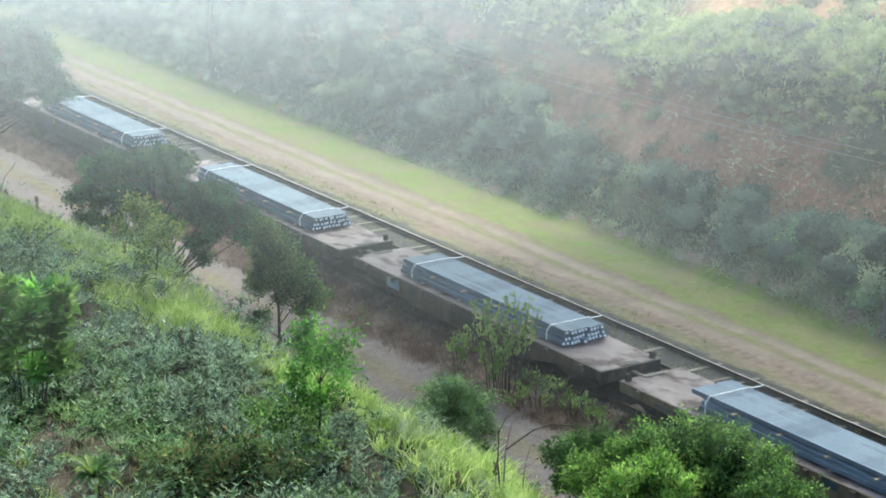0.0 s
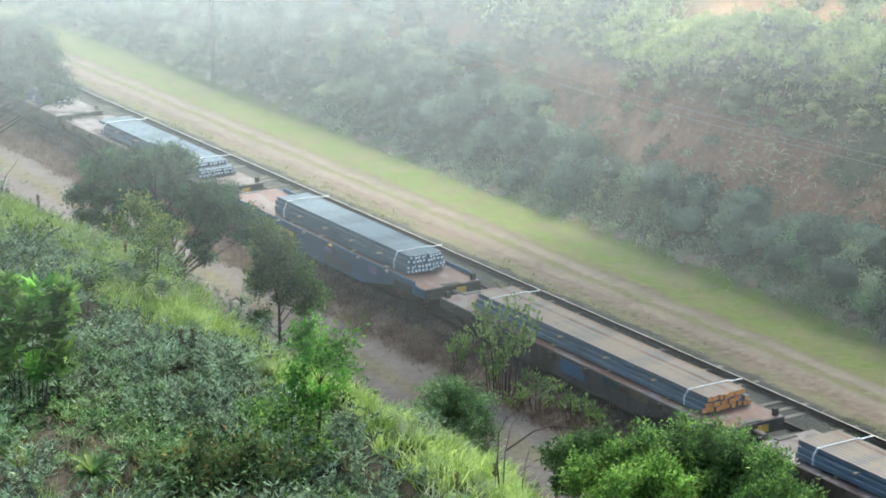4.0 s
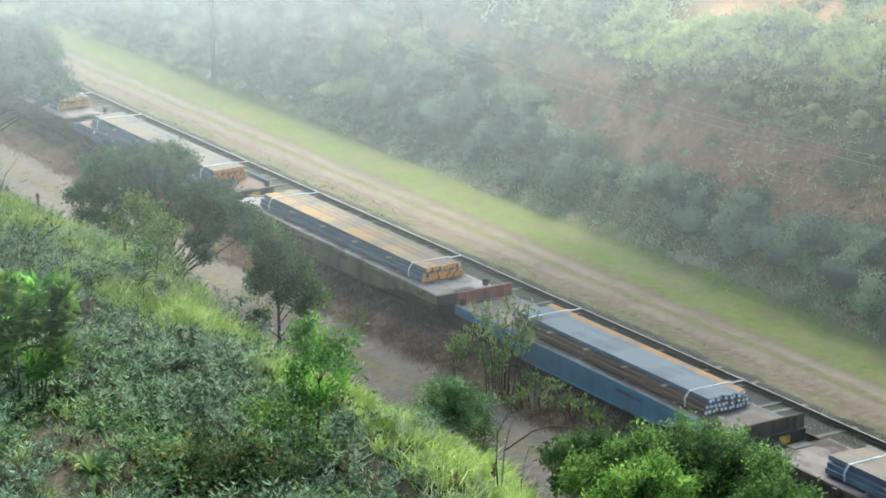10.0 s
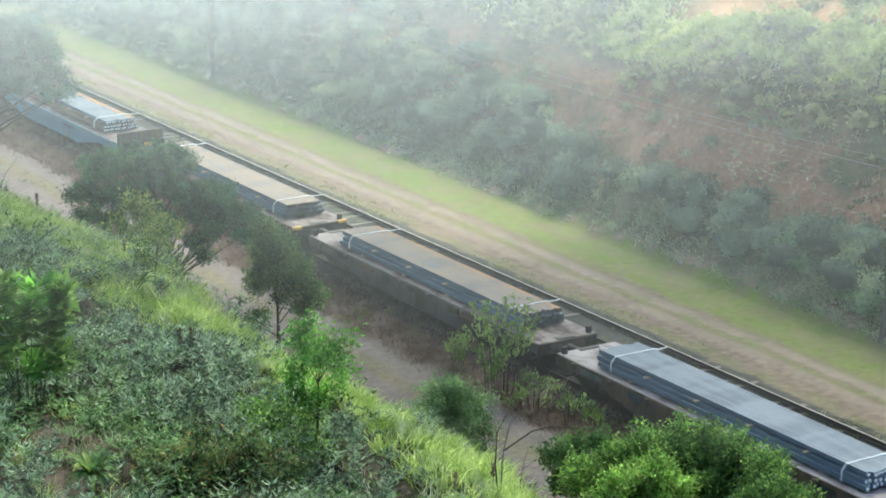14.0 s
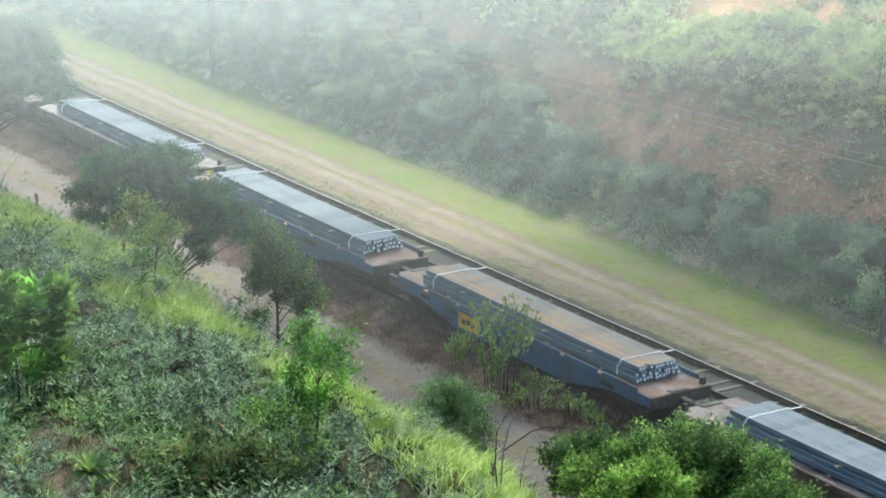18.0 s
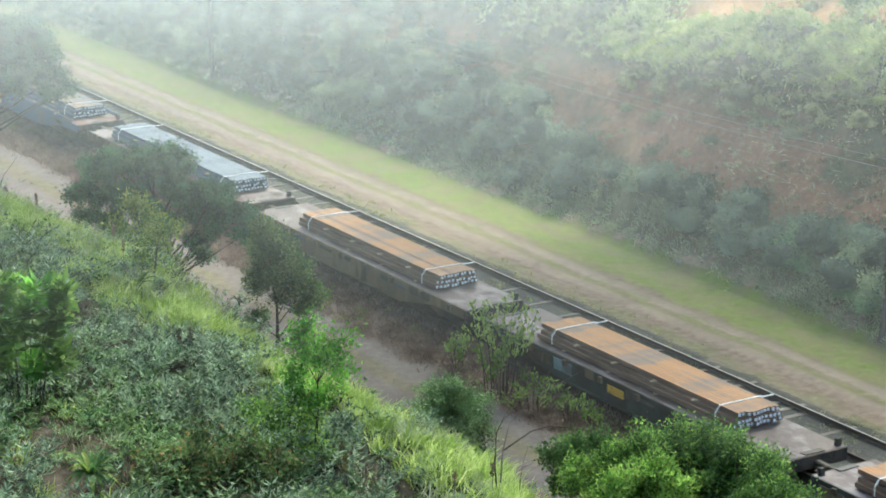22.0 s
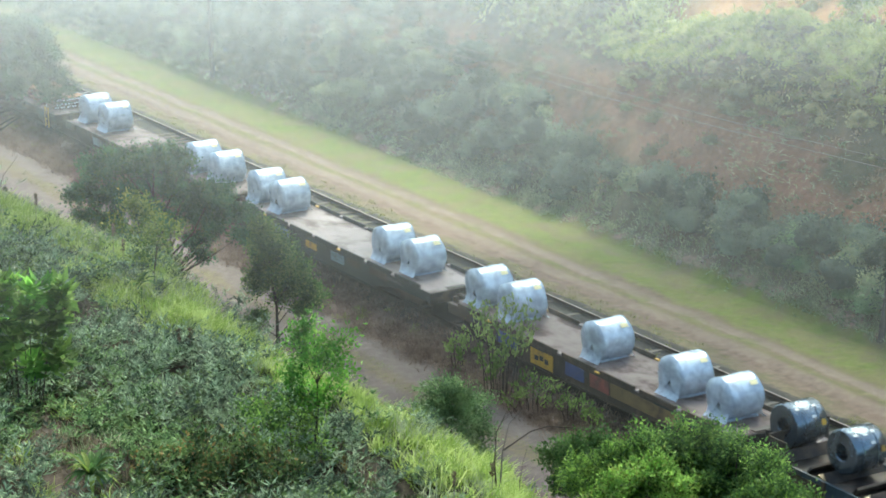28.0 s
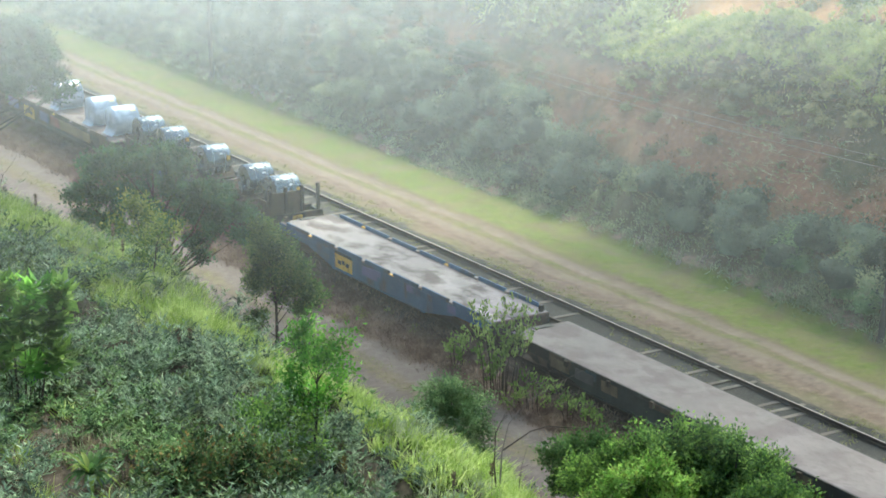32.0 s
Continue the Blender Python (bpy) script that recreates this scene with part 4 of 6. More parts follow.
def coil_wagon(rear, length):
    """A dark wagon with a sunken trough, slanted saddles and tall end posts."""
    L = length / 2
    w = thing("coil_wagon", rear + L, "dark patched coil wagon with saddles and tall end posts", "wagon", "wagons of the train")
    part("deck", boxed(-HALF + 0.1, HALF - 0.1, -L + 0.1, L - 0.1, 0.86, 0.92, bevel=0.01), "dark_steel", w)
    for s in (-1, 1):
        out = [(-L, 1.06), (L, 1.06), (L, 0.72), (L - 2.4, 0.66), (L - 4.5, 0.28), (-L + 4.5, 0.28), (-L + 2.4, 0.66), (-L, 0.72)]
        x = s * (HALF - 0.04)
        part("side_sill", prism(out, 0, x - 0.05, x + 0.05), "side_camo", w)
        for i in range(9):
            y = -L + 1.6 + i * (length - 3.2) / 8
            part("side_post", boxed(s * (HALF + 0.05) - 0.05, s * (HALF + 0.05) + 0.05, y - 0.06, y + 0.06, 0.5, 1.08, bevel=0.01), "dark_steel", w)
        part("end_sill", boxed(-HALF + 0.03, HALF - 0.03, s * L - 0.06, s * L + 0.06, 0.62, 1.16, bevel=0.02), "dark_steel", w)
        part("coupler", boxed(-0.13, 0.13, s * L + (0.06 if s > 0 else -0.74), s * L + (0.74 if s > 0 else -0.06), 0.66, 0.92, bevel=0.05), "dark_steel", w)
        bogie(w, s * (L - 2.0))
        for x in (-1.25, -0.42, 0.42, 1.25):
            part("end_post", boxed(x - 0.07, x + 0.07, s * (L - 0.25) - 0.07, s * (L - 0.25) + 0.07, 0.86, 2.35 if s < 0 else 1.9, bevel=0.015), "dark_steel", w)
        part("end_panel", boxed(-1.3, 0.5 if s < 0 else 0.2, s * (L - 0.36) - 0.03, s * (L - 0.36) + 0.03, 0.93, 2.1 if s < 0 else 1.8), "side_brown", w)
        part("corner_panel", boxed(-1.34, -1.28, min(s * (L - 0.4), s * (L - 1.3)), max(s * (L - 0.4), s * (L - 1.3)), 1.07, 1.75), "side_brown", w)
    for i in range(7):
        y = -L + 1.6 + i * (length - 3.2) / 6
        for s in (-1, 1):
            part("saddle", boxed(-1.2, 1.2, -0.04, 0.04, 0.0, 0.42), "dark_steel", w, "", Matrix.Translation((0, y + s * 0.55, 0.92)) @ Matrix.Rotation(radians(-s * 38), 4, "X"))
            part("wedge", prism([(-0.3, 0.0), (0.3, 0.0), (0.24, 0.16)], 0, s * 0.95 - 0.2, s * 0.95 + 0.2), "ochre" if i % 2 else "timber", w, "pale timber wedge", (0, y + 0.9, 0.925))
        part("flap", boxed(0.1, 1.05, -0.30, 0.30, -0.02, 0.02), "deck_pale", w, "pale folded flap", Matrix.Translation((0, y + 1.1, 1.08)) @ Matrix.Rotation(radians(-7), 4, "Y"))
    for y, pw, mat_ in ((2.4, 1.6, "side_cream"), (5.2, 1.9, "side_sky"), (7.6, 1.1, "side_blue"), (9.0, 0.8, "side_cream"), (10.9, 1.6, "side_blue"), (13.0, 0.9, "side_cream")):
        plate(w, -1, L - y, pw, 0.34, 0.72, mat_, "patch")
    part("end_plate", boxed(-0.25, 0.25, -L - 0.08, -L - 0.063, 0.75, 1.05), "yellow", w, "yellow end plate")
    return w


coil_wagon(-324.2, 16.6)
for y in (-307.9, -310.8, -315.5, -320.1, -322.8):
    coil(y, False, z=1.17)
wagon(-343.0, 17.9, "blue", "deck_pale", "empty blue flat wagon with white sockets along a curbed deck", True, 6.0, pockets=False, panels=((8.3, 1.3, 0.4, "purple"),))
wagon(-365.6, 21.2, "slate", "deck_plain", "empty flat wagon with a plain grey deck", panels=((3.4, 1.2, 0.4, "side_cream"), (6.6, 1.0, 0.4, "side_cream"), (5.0, 1.2, 0.4, "side_grey")))


# ---- poles and wires along the far side
POLES = {5.3: (0.0, 0.0), 66.1: (0.075, -0.045), 126.9: (0.0, 0.0), 187.7: (0.0, 0.0)}     # y, and how far each leans for a metre of height


def utility_pole(y):
    g = float(land(60.2, y))
    lx, ly = POLES[y]
    p = new("utility_pole")
    p.matrix_world = pose(60.2, y, g, -math.degrees(math.atan(ly)), math.degrees(math.atan(lx)))
    tagged(p, "weathered leaning line pole in the grass" if lx else "weathered wooden line pole in the grass", "utility pole", "line poles")
    part("post", tube(bmesh.new(), [(0, 0, -0.4), (0, 0, 3), (0, 0, 7.6)], [0.15, 0.135, 0.10], 12), "polewood", p)
    part("crossarm", boxed(-0.75, 0.75, -0.06, 0.06, 6.98, 7.10, bevel=0.01), "polewood", p)
    for x in (-0.6, 0.6):
        part("insulator", tube(bmesh.new(), [(x, 0, 7.1), (x, 0, 7.16), (x, 0, 7.24)], [0.03, 0.06, 0.035], 8), "palestone", p)
    return p


for y in POLES:
    utility_pole(y)
for x in (-0.6, 0.6):
    for y0, y1 in zip(list(POLES), list(POLES)[1:]):
        (ax, ay), (bx, by) = POLES[y0], POLES[y1]
        pts = []
        for i in range(13):
            u = i / 12
            lx, ly = 7.2 * (ax + (bx - ax) * u), 7.2 * (ay + (by - ay) * u)
            pts.append((60.2 + x + lx, y0 + (y1 - y0) * u + ly, -0.42 + 7.26 - 2.4 * u * (1 - u)))
        wire = part("wire", tube(bmesh.new(), pts, [0.016] * 13, 5), "palestone")
        tagged(wire, "thin sagging overhead wire between poles", "wire", "overhead wires")


# ---- plants
def clumps(n, x0, x1, y0, y1, keep, per, size, leaf, up, name, material, seed, flat=0.6, slim=0.30):
    """Low clumps of leaves scattered over the land where keep(x, y) allows; up: how far leaves point upwards."""
    r = np.random.default_rng(seed)
    x, y = r.uniform(x0, x1, n), r.uniform(y0, y1, n)
    ok = r.random(n) < keep(x, y) * shown(x, y)
    x, y = x[ok], y[ok]
    m = len(x)
    rad = size * r.uniform(0.5, 1.5, m)
    c = np.stack((x, y, land(x, y)), 1)
    k = np.repeat(np.arange(m), per)
    d = unit(r.normal(size=(len(k), 3)))
    d[:, 2] = np.abs(d[:, 2])
    s = rad[k][:, None] * r.uniform(0.35, 1.0, (len(k), 1))
    p = c[k] + d * s * (1, 1, flat)
    way = d * 0.5 + r.normal(size=d.shape) * 0.6 + np.array((0, 0, up))
    L = leaf * r.uniform(0.6, 1.5, len(k))
    return leaf_mesh(name, p, way, L, L * slim, material, d + (0, 0, 0.25))


def tufts(n, x0, x1, y0, y1, keep, per, spread, height, width, name, material, seed, lean=0.45):
    r = np.random.default_rng(seed)
    x, y = r.uniform(x0, x1, n), r.uniform(y0, y1, n)
    ok = r.random(n) < keep(x, y) * shown(x, y)
    x, y = x[ok], y[ok]
    k = np.repeat(np.arange(len(x)), per)
    px, py = x[k] + r.normal(size=len(k)) * spread, y[k] + r.normal(size=len(k)) * spread
    hs = r.uniform(0.6, 1.3, len(x))[k]
    base = np.stack((px, py, land(px, py) - 0.02), 1)
    way = np.stack((r.normal(size=len(k)) * lean, r.normal(size=len(k)) * lean, np.ones(len(k))), 1)
    return blade_mesh(name, base, way, height * hs * r.uniform(0.5, 1.2, len(k)), width * r.uniform(0.7, 1.3, len(k)), material)


def shown(x, y):
    """The stretch of the cutting in view of both banks; elsewhere plants stand thinner."""
    near = (x > 12.0 + 0.375 * (y - 44.6)) & (y > 41.0)
    far = y > 1.0 * x - 2.0
    return np.where(np.where(x < 39, near, far), 1.0, 0.10)


def stuff(mesh, label, category):
    return tagged(new(mesh.name, mesh), label, category, kind="stuff")


def patchy(scale, seed, lo, hi):
    return lambda x, y: np.clip((wobble(x, y, scale, seed) - lo) / (hi - lo), 0, 1)


def crest(x, y):
    """The edge of the near bank, where tall grass stands against the light."""
    mid = np.interp(y, [44, 54, 60, 64, 70, 81], [29.5, 29.2, 28.8, 28.2, 27.9, 28.4]) + 0.3 * wobble(x, y, 0.3, 40)
    return np.clip(1.25 - np.where(x > mid, (x - mid) / 2.8, (mid - x) / np.interp(y, [56, 66], [2.1, 2.4])), 0, 1)


def dry(x, y):
    """The bare reddish corner of the near bank."""
    return np.clip((3.0 - (x - 0.37 * y)) / 1.4, 0, 1) * np.clip((55 - y) / 3, 0, 1)


def clear(x, y):
    """Room round the plants that stand out by themselves."""
    out = 1.0
    for cx, cy, cr in ((18.3, 45.6, 0.9), (21.2, 45.4, 1.2), (20.0, 52.4, 0.8), (22.1, 45.2, 0.9)):
        out = out * np.clip(np.hypot(x - cx, y - cy) / cr - 0.5, 0, 1)
    return out


def herb_plants(n, x0, x1, y0, y1, keep, shoots, per, height, fan, leaf, slim, name, material, seed):
    """Herbs: from each root a fan of curved shoots, each set with narrow leaves and a star of them at its tip."""
    r = np.random.default_rng(seed)
    x, y = r.uniform(x0, x1, n), r.uniform(y0, y1, n)
    ok = r.random(n) < keep(x, y) * shown(x, y)
    x, y = x[ok], y[ok]
    size = r.uniform(0.5, 1.3, len(x)) * (0.45 + 0.85 * patchy(4.2, seed + 3, -0.5, 0.6)(x, y))
    k = np.repeat(np.arange(len(x)), shoots)
    m = len(k)
    turn, lean = r.uniform(0, 2 * np.pi, m), fan * np.sqrt(r.random(m))
    flat = np.stack((np.cos(turn), np.sin(turn), np.zeros(m)), 1)
    L = height * size[k] * r.uniform(0.65, 1.2, m)
    root = np.stack((x, y, land(x, y)), 1)[k] + flat * 0.08 * r.random((m, 1))
    j = np.repeat(np.arange(m), per)
    u = np.tile(np.concatenate((np.linspace(0.22, 0.92, per - per // 3), np.ones(per // 3))), m) + r.normal(size=len(j)) * 0.03
    reach = (L * lean)[j]
    p = root[j] + flat[j] * (reach * (0.55 * u + 0.6 * u * u))[:, None] + np.stack((0 * u, 0 * u, (L[j] * (u - 0.28 * lean[j] * u * u))), 1)
    b = r.uniform(0, 2 * np.pi, len(j))
    side = np.stack((np.cos(b), np.sin(b), r.uniform(-0.25, 0.35, len(j))), 1)
    way = side + flat[j] * (0.5 * lean[j])[:, None] + np.stack((0 * u, 0 * u, 0.15 + 0.75 * np.clip(u - 0.5, 0, 1)), 1)
    S = leaf * size[k][j] ** 0.5 * r.uniform(0.7, 1.3, len(j)) * (1.15 - 0.35 * u)
    return leaf_mesh(name, p, way, S, S * slim, material, np.tile((0.0, 0.0, 0.9), (len(j), 1)) + side * 0.3)


def dome(rings, spokes):
    """A rounded heap over its foot: points of a unit sphere from the top down to a little below the middle, and its faces."""
    V, F = [(0.0, 0.0, 1.0)], []
    for i in range(1, rings + 1):
        t = i / rings * math.radians(112)
        for j in range(spokes):
            q = 2 * math.pi * (j + 0.5 * (i % 2)) / spokes
            V.append((math.sin(t) * math.cos(q), math.sin(t) * math.sin(q), math.cos(t)))
    for j in range(spokes):
        F.append((0, 1 + j, 1 + (j + 1) % spokes))
    for i in range(rings - 1):
        for j in range(spokes):
            p, q, d, e = 1 + i * spokes + j, 1 + i * spokes + (j + 1) % spokes, 1 + (i + 1) * spokes + j, 1 + (i + 1) * spokes + (j + 1) % spokes
            F += [(p, d, q), (q, d, e)] if i % 2 else [(p, e, q), (p, d, e)]
    return np.array(V), np.array(F)


def heaps(n, x0, x1, y0, y1, keep, size, flat, name, material, seed, rings=9, leaves=160, leaf=0.13, slim=0.5, lift=0.25):
    """Bushes grown over by their own leaves: a lumpy inner mass each, and leaves that stand off all over it."""
    r = np.random.default_rng(seed)
    x, y = r.uniform(x0, x1, n), r.uniform(y0, y1, n)
    ok = r.random(n) < keep(x, y) * shown(x, y)
    x, y = x[ok], y[ok]
    m = len(x)
    U, F = dome(rings, 2 * rings)
    rad = size * r.uniform(0.55, 1.45, m)
    wide = r.uniform(0.8, 1.3, (m, 1)) * rad[:, None]
    tall = flat * r.uniform(0.8, 1.25, (m, 1)) * rad[:, None]
    c = np.stack((x, y, land(x, y)), 1)

    def swell(d, who):
        q = c[who] + d * rad[who][:, None]
        return 1 + 0.16 * wobble(q[:, 0] + 2 * q[:, 2], q[:, 1], 2.1, seed) + 0.11 * wobble(q[:, 0], q[:, 1] + 2 * q[:, 2], 5.0, seed + 1) + 0.05 * wobble(q[:, 0] + q[:, 2], q[:, 1] - q[:, 2], 11.0, seed + 2)

    who = np.repeat(np.arange(m), len(U))
    d = np.tile(U, (m, 1))
    span = np.concatenate((wide, wide, tall), 1)
    V = c[who] + d * span[who] * (swell(d, who) * r.uniform(0.62, 0.80, len(d)))[:, None] + np.array((0, 0, lift)) * tall[who]
    T = (F[None] + (np.arange(m) * len(U))[:, None, None]).reshape(-1, 3)
    k = np.repeat(np.arange(m), leaves)
    d = unit(r.normal(size=(len(k), 3)) + (0, 0, 0.25))
    d[:, 2] = np.where(d[:, 2] < -0.25, -d[:, 2], d[:, 2])
    p = c[k] + d * span[k] * (swell(d, k) * r.uniform(0.72, 1.14, len(k)))[:, None] + np.array((0, 0, lift)) * tall[k]
    way = unit(d * 0.45 + r.normal(size=d.shape) * 0.55 - (0, 0, 0.2))
    L = (leaf * r.uniform(0.6, 1.5, len(k)))[:, None]
    side = unit(np.cross(way, d + r.normal(size=d.shape) * 0.3))
    nor = np.cross(way, side)
    mid = p + way * L * 0.45
    Q = np.stack((p, mid + side * L * slim / 2, p + way * L - nor * L * 0.12, mid - side * L * slim / 2), 1).reshape(-1, 3)
    loops = np.concatenate((T.ravel(), len(V) + np.arange(len(Q))))
    return sheet(name, np.concatenate((V, Q)), loops, np.concatenate((np.full(len(T), 3), np.full(len(k), 4))), material)


p1, p2, p3, p4 = patchy(0.55, 21, -0.9, 0.1), patchy(0.7, 22, -0.2, 0.6), patchy(0.4, 23, 0.0, 0.8), patchy(0.6, 57, -0.2, 0.5)
tussock = patchy(0.95, 56, -0.42, 0.15)
cover = lambda x, y: (1 - (0.72 + 0.26 * tussock(x, y)) * np.minimum(1, 1.3 * crest(x, y))) * (1 - 0.3 * dry(x, y)) * clear(x, y) * np.where(x > 30.5, 0.25, 1.0)
green_drift = lambda x, y: np.clip(1.4 - np.abs(x - 0.2 * (y - 52) - 21.6) / 1.5, 0, 1) * np.clip((60 - y) / 4, 0, 1)
stuff(herb_plants(3700, 12, 33, 38, 92, lambda x, y: p1(x, y) * cover(x, y) * (1 - 0.6 * green_drift(x, y)), 12, 16, 0.70, 0.9, 0.21, 0.2, "silvery_herbs", "herb", 31), "silvery green feathery herbs on the near bank", "herbs")
stuff(herb_plants(3300, 12, 33, 38, 92, lambda x, y: np.maximum(0.5 * p4(x, y), green_drift(x, y)) * cover(x, y), 10, 14, 0.62, 1.0, 0.165, 0.32, "green_herbs", "greenherb", 58), "light green feathery herbs on the near bank", "herbs")
stuff(herb_plants(1500, 12, 33, 38, 92, lambda x, y: p2(x, y) * cover(x, y), 6, 14, 0.80, 0.7, 0.19, 0.36, "dark_weeds", "weed", 32), "dark green weeds on the near bank", "weeds")
stuff(clumps(9000, 10, 36, 34, 98, lambda x, y: 0.5 * (1 - 0.3 * crest(x, y)) * (1 - 0.4 * dry(x, y)), 24, 0.28, 0.11, 0.5, "low_herbs", "lowherb", 38, 0.6), "low mixed green herbs covering the near bank", "herbs")
stuff(tufts(8500, 14, 33, 40, 98, lambda x, y: 0.02 * p3(x, y) + 0.012 * dry(x, y) + crest(x, y) * (0.06 + 0.94 * tussock(x, y)), 50, 0.16, 0.76, 0.026, "bright_grass", "blade", 33), "tall yellow-green grass along the bank's crest", "grass")
stuff(tufts(5500, 14, 33, 40, 98, lambda x, y: 0.05 + 1.3 * crest(x, y) * (1 - 0.65 * tussock(x, y)), 34, 0.18, 0.58, 0.022, "pale_grass", "palegrass", 39), "pale silvery grass heads on the crest", "grass")
stuff(tufts(6500, 10, 38, 34, 98, lambda x, y: 0.06 + 0.25 * patchy(0.6, 24, 0, 0.8)(x, y) + 0.95 * dry(x, y), 24, 0.18, 0.40, 0.018, "dry_grass", "straw", 34, 0.6), "dry straw-coloured grass among the weeds", "grass")
stuff(tufts(7000, 53.3, 60.6, 45, 200, lambda x, y: np.where(x < 57, 0.5, 1.0) * np.clip(1 - np.exp(-((x - 54.8) / 0.8) ** 2) * 1.2 - np.exp(-((x - 56.5) / 0.5) ** 2) * 1.1, 0.02, 1), 10, 0.18, 0.085, 0.014, "verge_grass", "verge", 35, 0.9), "short green grass beside the railway", "grass")
stuff(tufts(3000, 49.0, 54.4, 45, 140, lambda x, y: np.where(x > 52.5, 0.9, 0.5) * patchy(0.5, 25, -0.5, 0.5)(x, y), 10, 0.12, 0.16, 0.025, "track_weeds", "verge", 36, 0.6), "small weeds growing in the ballast", "weeds")
stuff(tufts(1500, 41.5, 42.6, 45, 130, patchy(0.5, 66, -0.6, 0.5), 7, 0.12, 0.10, 0.016, "road_grass", "verge", 67, 0.9), "thin grass between the ruts of the dirt road", "grass")
stuff(tufts(5200, 43.4, 46.4, 45, 130, lambda x, y: (0.4 + 0.6 * patchy(0.4, 26, -0.9, 0.5)(x, y)) * np.clip((x - 43.2) / 1.2, 0.2, 1), 10, 0.2, 0.42, 0.028, "trackside_straw", "brush", 37, 0.6), "dry brown grass between road and track", "grass")
stuff(clumps(2000, 43.6, 46.2, 45, 125, lambda x, y: 0.2 + 0.6 * patchy(0.5, 59, -0.6, 0.3)(x, y), 36, 0.25, 0.085, 0.6, "trackside_brush", "brush", 60, 0.7, 0.3), "dry brown brush between road and track", "scrub")
stuff(clumps(900, 43.8, 46.2, 45, 125, lambda x, y: 0.05 + 0.6 * patchy(0.45, 68, 0.0, 0.6)(x, y), 30, 0.28, 0.10, 0.8, "trackside_weeds", "verge", 69, 0.8, 0.35), "low green weeds between road and track", "weeds")

# the far bank: bushes at its foot, bare reddish earth half-way up, creepers under the lip, grass over it
foot = lambda x, y: np.clip(1.25 - np.abs(x - np.interp(y, [70, 82, 92, 105, 130], [62.2, 61.9, 62.5, 63.4, 63.6])) / np.interp(y, [82, 92, 120], [1.1, 1.5, 3.0]), 0, 1)
under_lip = lambda x, y: np.where(y < 97, np.clip((69.6 - x) / 0.8, 0.02, 1), 1.0)
bare_patch = lambda x, y: np.clip(1.35 - np.abs(x - np.interp(y, [70, 85, 95, 108], [64.3, 64.3, 65.3, 66.6])) / 1.35, 0, 1) * patchy(0.17, 53, -0.9, 0.0)(x, y)
creep = lambda x, y: np.clip((x - np.interp(y, [70, 85, 95, 110, 130], [65.5, 65.6, 66.3, 67.7, 68.5])) / 0.8, 0, 1)
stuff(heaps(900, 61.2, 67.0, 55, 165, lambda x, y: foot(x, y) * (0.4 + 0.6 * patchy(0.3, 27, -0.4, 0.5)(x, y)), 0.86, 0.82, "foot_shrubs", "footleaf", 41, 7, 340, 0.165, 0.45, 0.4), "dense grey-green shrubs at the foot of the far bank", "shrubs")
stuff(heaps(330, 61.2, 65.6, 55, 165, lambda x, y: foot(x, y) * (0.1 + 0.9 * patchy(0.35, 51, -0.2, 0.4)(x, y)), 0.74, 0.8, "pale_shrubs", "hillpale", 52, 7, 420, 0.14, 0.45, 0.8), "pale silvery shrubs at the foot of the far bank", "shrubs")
stuff(heaps(60, 60.8, 63.0, 67.5, 75.5, lambda x, y: np.clip(1.1 - np.abs(x - 61.9) / 1.1, 0, 1) * (0.25 + 0.75 * patchy(0.6, 93, -0.2, 0.4)(x, y)), 0.5, 0.8, "mint_shrubs", "mint", 94, 6, 300, 0.13, 0.5, 0.5), "fresh green shrubs beside the pole at the bank's foot", "shrubs")
stuff(heaps(1500, 62.5, 84, 50, 200, lambda x, y: patchy(0.24, 28, -0.3, 0.6)(x, y) * (1 - 0.8 * bare_patch(x, y)) * (1 - 0.3 * creep(x, y)) * under_lip(x, y), 0.5, 0.6, "bank_shrubs", "hill", 42, 4, 130, 0.15, 0.42), "green shrubs on the far bank", "shrubs")
stuff(heaps(2300, 65.6, 73, 55, 165, lambda x, y: creep(x, y) * (0.35 + 0.65 * patchy(0.4, 54, -0.4, 0.4)(x, y)) * under_lip(x, y), 0.42, 0.62, "bank_creepers", "creeper", 55, 4, 110, 0.15, 0.42), "pale green creepers under the lip of the far bank", "shrubs")
stuff(clumps(3400, 62.0, 80, 45, 190, lambda x, y: (0.55 + 0.45 * patchy(0.33, 29, -0.6, 0.3)(x, y)) * (1 - 0.75 * bare_patch(x, y)) * under_lip(x, y), 40, 0.5, 0.14, 0.7, "dry_scrub", "hillbrown", 43, 0.6, 0.45), "dry brown scrub covering the far bank", "scrub")
stuff(clumps(2600, 61.2, 80, 45, 190, lambda x, y: (0.5 + 0.5 * patchy(0.3, 61, -0.5, 0.3)(x, y)) * (1 - 0.85 * bare_patch(x, y)) * under_lip(x, y), 44, 0.5, 0.14, 0.7, "olive_scrub", "hillolive", 62, 0.7, 0.45), "olive green scrub covering the far bank", "scrub")
stuff(tufts(5000, 61.5, 84, 45, 200, lambda x, y: 0.7 * under_lip(x, y) * (1 - 0.6 * bare_patch(x, y)), 10, 0.3, 0.34, 0.03, "bank_dry_grass", "hillbrown", 46, 0.8), "long brownish grass hanging on the far bank", "grass")
stuff(tufts(1500, 63.0, 66.8, 60, 112, lambda x, y: bare_patch(x, y) * np.where(np.abs(y - 76) < 5, 1.0, 0.12), 6, 0.3, 0.45, 0.03, "bank_straw", "palegrass", 47, 1.8), "pale dry stalks on the bare red patch of the bank", "grass")
